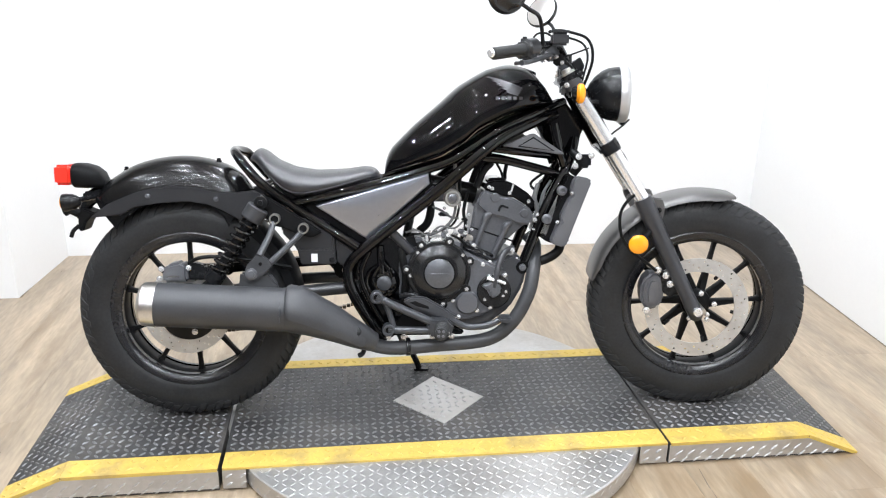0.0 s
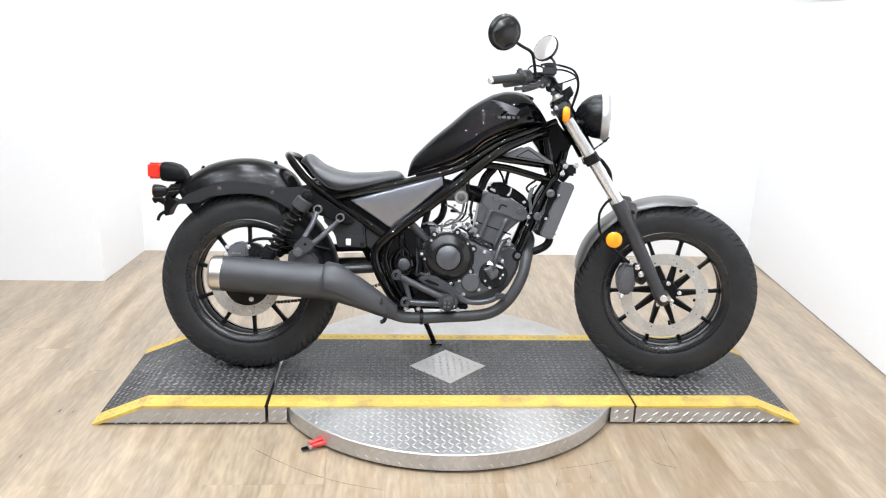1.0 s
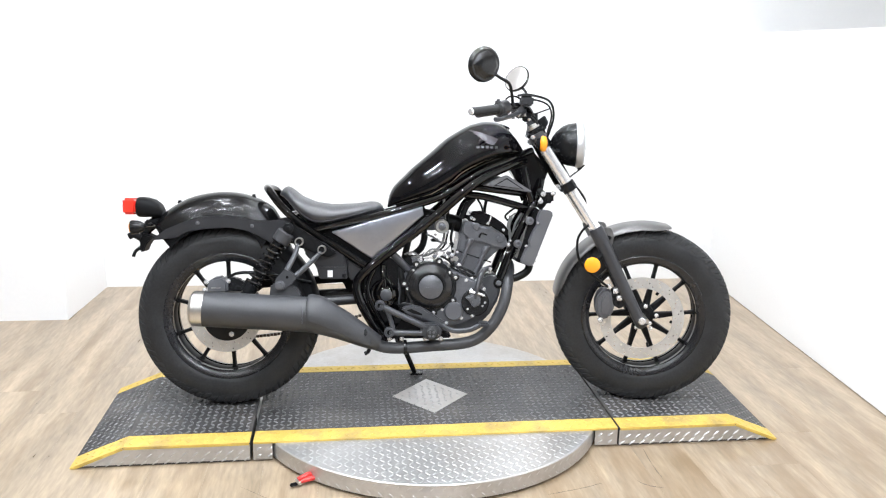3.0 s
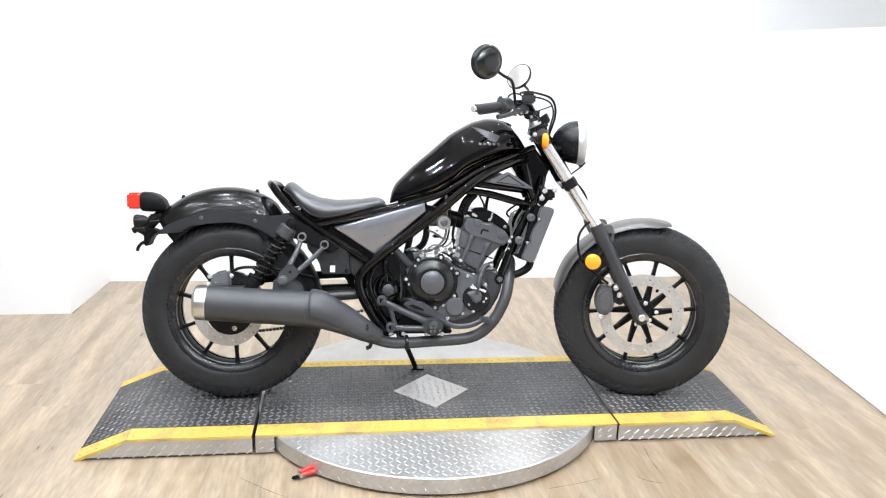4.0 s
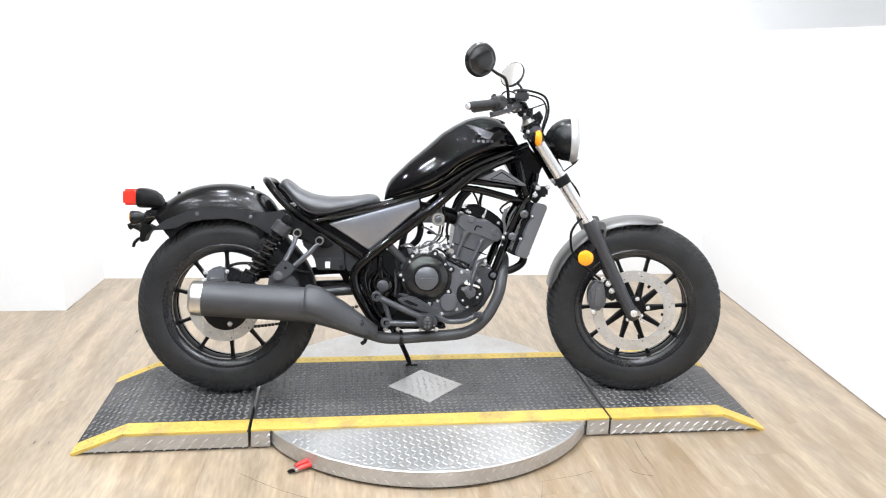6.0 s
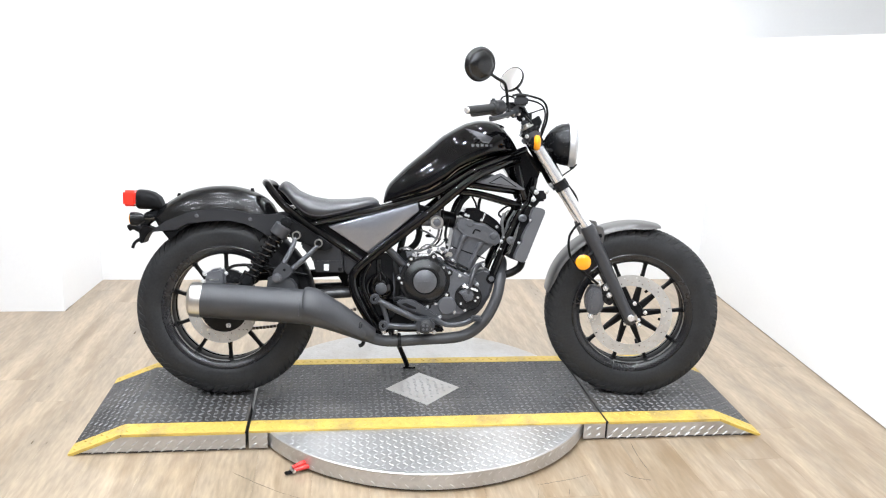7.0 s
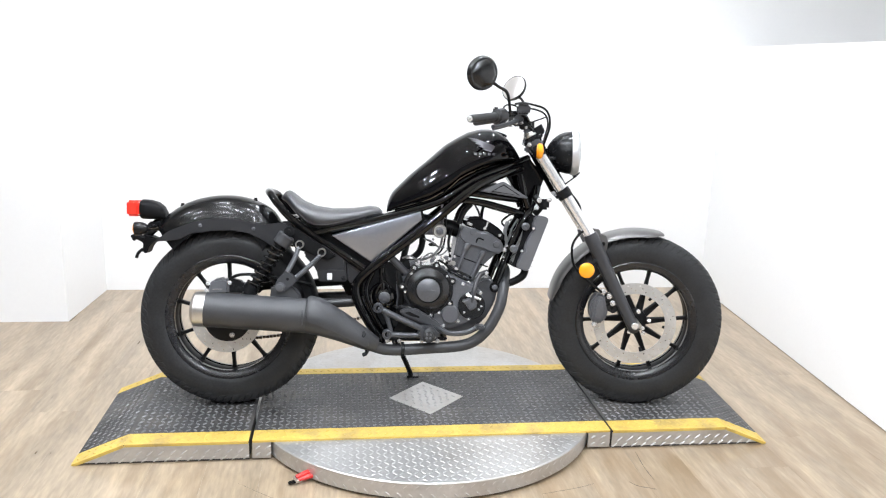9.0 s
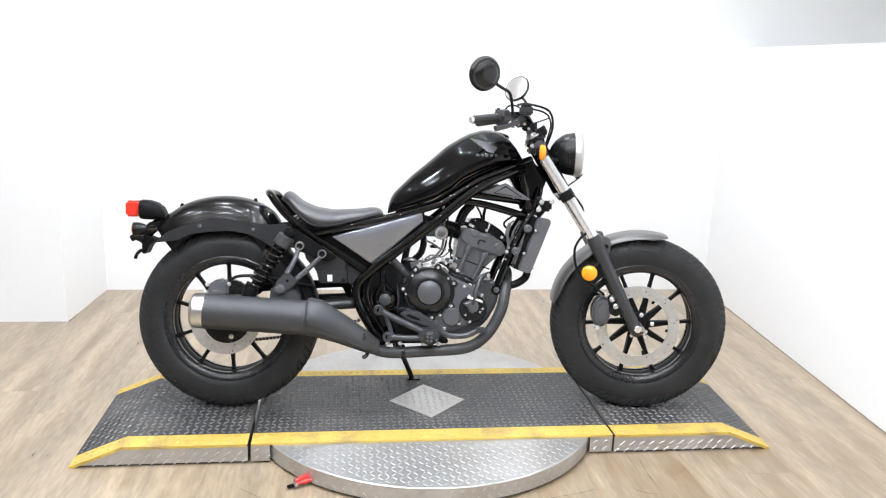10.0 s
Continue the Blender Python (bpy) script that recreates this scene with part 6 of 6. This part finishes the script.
front("front_axle", bm, STEEL)
# mudguard
rings = []
for i in range(31):
    a = radians(76 + (167 - 76) * i / 30)
    R = 0.352 - 0.010 * max(0, (i - 22) / 8) ** 2
    ends = min(1.0, 0.35 + i / 4, 0.45 + (30 - i) / 5)
    p = Vector((WB + R * math.cos(a), 0, R_FRONT + R * math.sin(a)))
    nrm = Vector((math.cos(a), 0, math.sin(a)))
    drop = 0.025 * ends
    ring = []
    for k in range(17):
        t = radians(-90 + 180 * k / 16)
        ring.append(p + Vector((0, 0.082 * math.copysign(abs(math.sin(t)) ** 0.8, t) * (0.86 + 0.14 * ends), 0)) - nrm * drop * (1 - abs(math.cos(t)) ** 0.8))
    rings.append(ring)
bm = B()
loft(bm, rings, closed=False)
bmesh.ops.recalc_face_normals(bm, faces=bm.faces)
bmesh.ops.solidify(bm, geom=bm.faces[:], thickness=0.003)
fg = front("front_mudguard", bm, FENDER_GREY, None, "satin dark grey front mudguard", 40)
for s in (-1, 1):
    bm = B()
    prism(bm, [(1.322, 0.630), (1.350, 0.662), (1.398, 0.656), (1.408, 0.630), (1.404, 0.598), (1.385, 0.570), (1.350, 0.585)], s * 0.083, s * 0.094, 0.003)
    st = front("mudguard_stay", bm, FENDER_GREY, fg, "dark grey mudguard bracket")
    bolt((1.390, s * 0.095, 0.622), 0.006, 0.005, SATIN, st, axis=(0, s, 0), turned=True)
# caliper
bm = B()
prism(bm, [(1.362, 0.425), (1.380, 0.437), (1.404, 0.432), (1.416, 0.405), (1.416, 0.355), (1.402, 0.328), (1.372, 0.320), (1.354, 0.336), (1.346, 0.372), (1.350, 0.405)], -0.118, -0.052, 0.008, 3)
cal = front("front_caliper", bm, ENGINE, None, "grey front brake caliper")
bm = B()
prism(bm, [(1.372, 0.415), (1.392, 0.420), (1.400, 0.39), (1.398, 0.35), (1.384, 0.338), (1.366, 0.350), (1.362, 0.385)], -0.126, -0.112, 0.006, 2)
front("caliper_face", bm, ENGINE_LIGHT, cal)
bm = B()
prism(bm, [(1.405, 0.445), (1.440, 0.425), (1.460, 0.385), (1.440, 0.36), (1.410, 0.375), (1.400, 0.41)], -0.112, -0.098, 0.004)
front("caliper_bracket", bm, SATIN, cal)
for x, z in ((1.434, 0.402), (1.395, 0.445), (1.368, 0.318), (1.420, 0.428)):
    bolt((x, -0.113, z), 0.008, 0.009, ZINC, cal, turned=True)
for pts, r in (([(1.312, -0.125, 0.672), (1.290, -0.130, 0.652), (1.272, -0.132, 0.612), (1.280, -0.134, 0.548), (1.315, -0.136, 0.503), (1.360, -0.132, 0.468), (1.388, -0.12, 0.445)], 0.0048),
               ([(1.262, 0.10, 0.80), (1.285, 0.105, 0.785), (1.315, 0.108, 0.745), (1.325, 0.108, 0.700), (1.345, 0.110, 0.672)], 0.0075)):
    bm = B()
    tube(bm, pts, r, 8, 6)
    front("brake_hose", bm, HOSE)
bm = B()
tube(bm, [(1.296, -0.05, 0.883), (1.273, -0.052, 0.861), (1.253, -0.055, 0.846), (1.228, -0.060, 0.824)], 0.0028, 8, 4)
front("lamp_lead", bm, HOSE)

# ---- headlamp ----
LZ = 0.9535
bm = B()
lathe(bm, [(0.0, 0.0), (0.0, 0.012), (0.008, 0.030), (0.022, 0.050), (0.044, 0.068), (0.064, 0.0765), (0.092, 0.0805), (0.097, 0.081), (0.097, 0.0)], (1.172, 0, LZ), (1, 0, 0.0), 48)
lamp = front("headlamp", bm, SATIN, None, "round black headlamp with a chrome rim", 40)
bm = B()
lathe(bm, [(0.092, 0.0810), (0.094, 0.0835), (0.109, 0.0840), (0.117, 0.082), (0.121, 0.078), (0.119, 0.074), (0.105, 0.073), (0.092, 0.075)], (1.172, 0, LZ), (1, 0, 0.0), 56, closed=True)
front("chrome_rim", bm, BEZEL, lamp, "chrome headlamp rim")
bm = B()
lathe(bm, [(0.100, 0.0), (0.100, 0.050), (0.106, 0.073)], (1.172, 0, LZ), (1, 0, 0.0), 48)
front("reflector_bowl", bm, CHROME, lamp)
bm = B()
lathe(bm, [(0.112, 0.0755), (0.119, 0.070), (0.126, 0.050), (0.130, 0.025), (0.131, 0.0)], (1.172, 0, LZ), (1, 0, 0.0), 48)
front("lens", bm, LENS, lamp, "clear headlamp glass")
bm = B()
block(bm, (1.200, 0, LZ - 0.088), (0.03, 0.05, 0.022), 0.005)
tube(bm, [(1.20, 0.0, LZ - 0.09), (1.19, 0, 0.84)], 0.010, 10, 1)
front("lamp_bracket", bm, SATIN, lamp)
bm = B()
block(bm, (1.283, 0, LZ - 0.086), (0.018, 0.03, 0.010), 0.003)
front("rim_catch", bm, SATIN, lamp)
for s in (-1, 1):
    bm = B()
    tube(bm, [(1.20, s * 0.058, LZ - 0.02), (1.175, s * 0.075, LZ - 0.02), (1.15, s * 0.10, LZ - 0.02)], 0.008, 10, 4)
    front("lamp_ear", bm, SATIN, lamp)

# ---- handlebar ----
bar = [(0.892, -0.372, 1.066), (0.984, -0.262, 1.080), (1.035, -0.190, 1.090), (1.075, -0.120, 1.088), (1.098, -0.065, 1.060), (1.105, -0.04, 1.052)]
bm = B()
tube(bm, bar + both(bar)[::-1], 0.0112, 14, 5)
hb = front("handlebar", bm, SATIN, None, "black handlebar")
for s in (-1, 1):
    bm = B()
    rod(bm, (1.106, s * 0.04, 1.00), (1.104, s * 0.04, 1.068), 0.018, 18)
    front("riser", bm, SATIN, hb)
    e, i2 = Vector((0.892, s * 0.372, 1.066)), Vector((0.984, s * 0.262, 1.080))
    d = (i2 - e).normalized()
    bm = B()
    lathe(bm, [(-0.002, 0), (-0.002, 0.0115), (0.0, 0.0130), (0.004, 0.0134), (0.125, 0.0138), (0.128, 0.019), (0.134, 0.019), (0.134, 0)], e, d, 24)
    g = front("grip", bm, GRIP_RUBBER, hb, "black rubber grip")
    bm = B()
    lathe(bm, [(-0.009, 0.0), (-0.009, 0.0090), (-0.006, 0.0115), (-0.002, 0.0115), (-0.002, 0)], e, d, 22)
    front("bar_end", bm, ZINC, g, "bright bar end")
    m2 = e + d * 0.155
    bm = B()
    rod(bm, m2 - d * 0.022, m2 + d * 0.024, 0.025, 20, soft=0.005)
    block(bm, (m2.x + 0.004, m2.y, m2.z - 0.018), (0.03, 0.036, 0.03), 0.007)
    block(bm, (m2.x - 0.014, m2.y, m2.z + 0.020), (0.022, 0.03, 0.018), 0.005)
    front("switch_box", bm, STAY, hb)
    # lever
    bm = B()
    tube(bm, [(1.055, s * 0.165, 1.070), (1.035, s * 0.205, 1.060), (1.012, s * 0.26, 1.052), (0.985, s * 0.31, 1.044), (0.968, s * 0.335, 1.042)], 0.006, 10, 5, radii=[0.009, 0.007, 0.0065, 0.006, 0.0075])
    front("lever", bm, BRACKET, hb, "grey hand lever")
    bm = B()
    block(bm, (1.048, s * 0.170, 1.078), (0.04, 0.03, 0.03), 0.006)
    perch = front("lever_perch", bm, BRACKET, hb)
    bolt((1.040, s * 0.186, 1.070), 0.004, 0.005, ZINC, perch, axis=(-0.4, s, 0), turned=True)
    bolt((1.020, s * 0.188, 1.058), 0.004, 0.005, ZINC, perch, axis=(-0.4, s, 0), turned=True)
    # mirror
    c = Vector((0.926 if s < 0 else 1.050, s * 0.36, 1.217 if s < 0 else 1.214))
    n = Vector((-0.50, -s * 0.84, 0.16)).normalized() if s < 0 else Vector((-0.55, -0.70, 0.42)).normalized()
    bm = B()
    lathe(bm, [(0.002, 0.0), (0.002, 0.053), (0.001, 0.0565), (-0.004, 0.0575), (-0.010, 0.056), (-0.017, 0.0505), (-0.018, 0.046), (-0.018, 0)], c, n, 40)
    lathe(bm, [(-0.014, 0.0), (-0.016, 0.049), (-0.027, 0.036), (-0.030, 0.030), (-0.032, 0.0)], c, n, 8)
    mir = front("mirror", bm, MIRROR_BACK, hb, "round black mirror on a bent stem", 25)
    bm = B()
    lathe(bm, [(0.0028, 0.0), (0.0032, 0.05), (0.0022, 0.0525)], c, n, 40)
    front("mirror_glass", bm, MIRROR, mir, "mirror glass")
    bm = B()
    if s < 0:
        stem = [(0.945, -0.350, 1.200), (0.982, -0.305, 1.178), (1.012, -0.262, 1.162), (1.022, -0.235, 1.130), (1.028, -0.215, 1.085)]
    else:
        stem = [(1.055, 0.352, 1.180), (1.076, 0.330, 1.172), (1.090, 0.300, 1.150), (1.085, 0.255, 1.115), (1.060, 0.215, 1.085)]
    tube(bm, stem, 0.0055, 10, 5)
    front("stem", bm, SATIN, mir)
for x, y, z, w, h, mat in ((1.044, -0.150, 1.062, 0.040, 0.022, EXHAUST), (1.062, -0.128, 1.070, 0.030, 0.030, BRACKET), (1.078, -0.105, 1.052, 0.026, 0.034, SATIN), (1.094, -0.088, 1.034, 0.030, 0.026, BRACKET),
                           (1.112, -0.092, 1.012, 0.026, 0.022, EXHAUST), (1.030, -0.172, 1.050, 0.018, 0.012, ENGINE_LIGHT)):
    bm = B()
    block(bm, (x, y, z), (w, 0.026, h), 0.005, Matrix.Translation((x, y, z)) @ Matrix.Rotation(radians(35), 4, "Y") @ Matrix.Translation((-x, -y, -z)), 2)
    front("bar_fitting", bm, mat, hb)
for x, y, z in ((1.050, -0.165, 1.058), (1.070, -0.143, 1.060), (1.088, -0.120, 1.044), (1.100, -0.105, 1.022)):
    bolt((x, y, z), 0.0042, 0.005, ZINC, hb, axis=(-0.3, -1, 0), turned=True)
bm = B()
block(bm, (1.074, -0.185, 1.106), (0.048, 0.045, 0.034), 0.006)
block(bm, (1.074, -0.185, 1.126), (0.052, 0.05, 0.006), 0.002)
front("brake_reservoir", bm, STAY, hb, "black brake fluid reservoir")
bm = B()
lathe(bm, [(-0.02, 0), (-0.02, 0.022), (-0.012, 0.030), (0.012, 0.032), (0.016, 0.030), (0.016, 0)], (1.132, 0.0, 1.030), (-0.55, 0, 0.83), 32)
front("instrument", bm, PLASTIC, None, "round black instrument")
for pts, r in (([(1.045, -0.185, 1.125), (1.075, -0.16, 1.130), (1.120, -0.12, 1.124), (1.155, -0.10, 1.112), (1.172, -0.10, 1.085), (1.174, -0.10, 1.045), (1.160, -0.09, 0.995), (1.145, -0.06, 0.95)], 0.0042),
               ([(1.055, 0.19, 1.10), (1.10, 0.15, 1.122), (1.160, 0.09, 1.105), (1.178, 0.06, 1.065), (1.165, 0.02, 1.010), (1.150, 0.0, 0.96)], 0.0036),
               ([(0.995, -0.215, 1.095), (1.010, -0.20, 1.118), (1.035, -0.18, 1.122), (1.06, -0.15, 1.112)], 0.003),
               ([(1.095, -0.10, 1.060), (1.125, -0.09, 1.070), (1.165, -0.09, 1.085)], 0.0025),
               ([(1.060, -0.12, 1.070), (1.105, -0.095, 1.040), (1.135, -0.09, 1.00), (1.150, -0.08, 0.955)], 0.007)):
    bm = B()
    tube(bm, pts, r, 8, 6)
    front("control_cable", bm, HOSE, hb)
for x, y, z in ((1.108, -0.085, 0.985), (1.096, -0.09, 0.965), (1.118, -0.095, 0.958), (1.09, -0.07, 0.995)):
    bm = B()
    block(bm, (x, y, z), (0.022, 0.028, 0.024), 0.006)
    front("lead_clip", bm, ENGINE_LIGHT, hb)
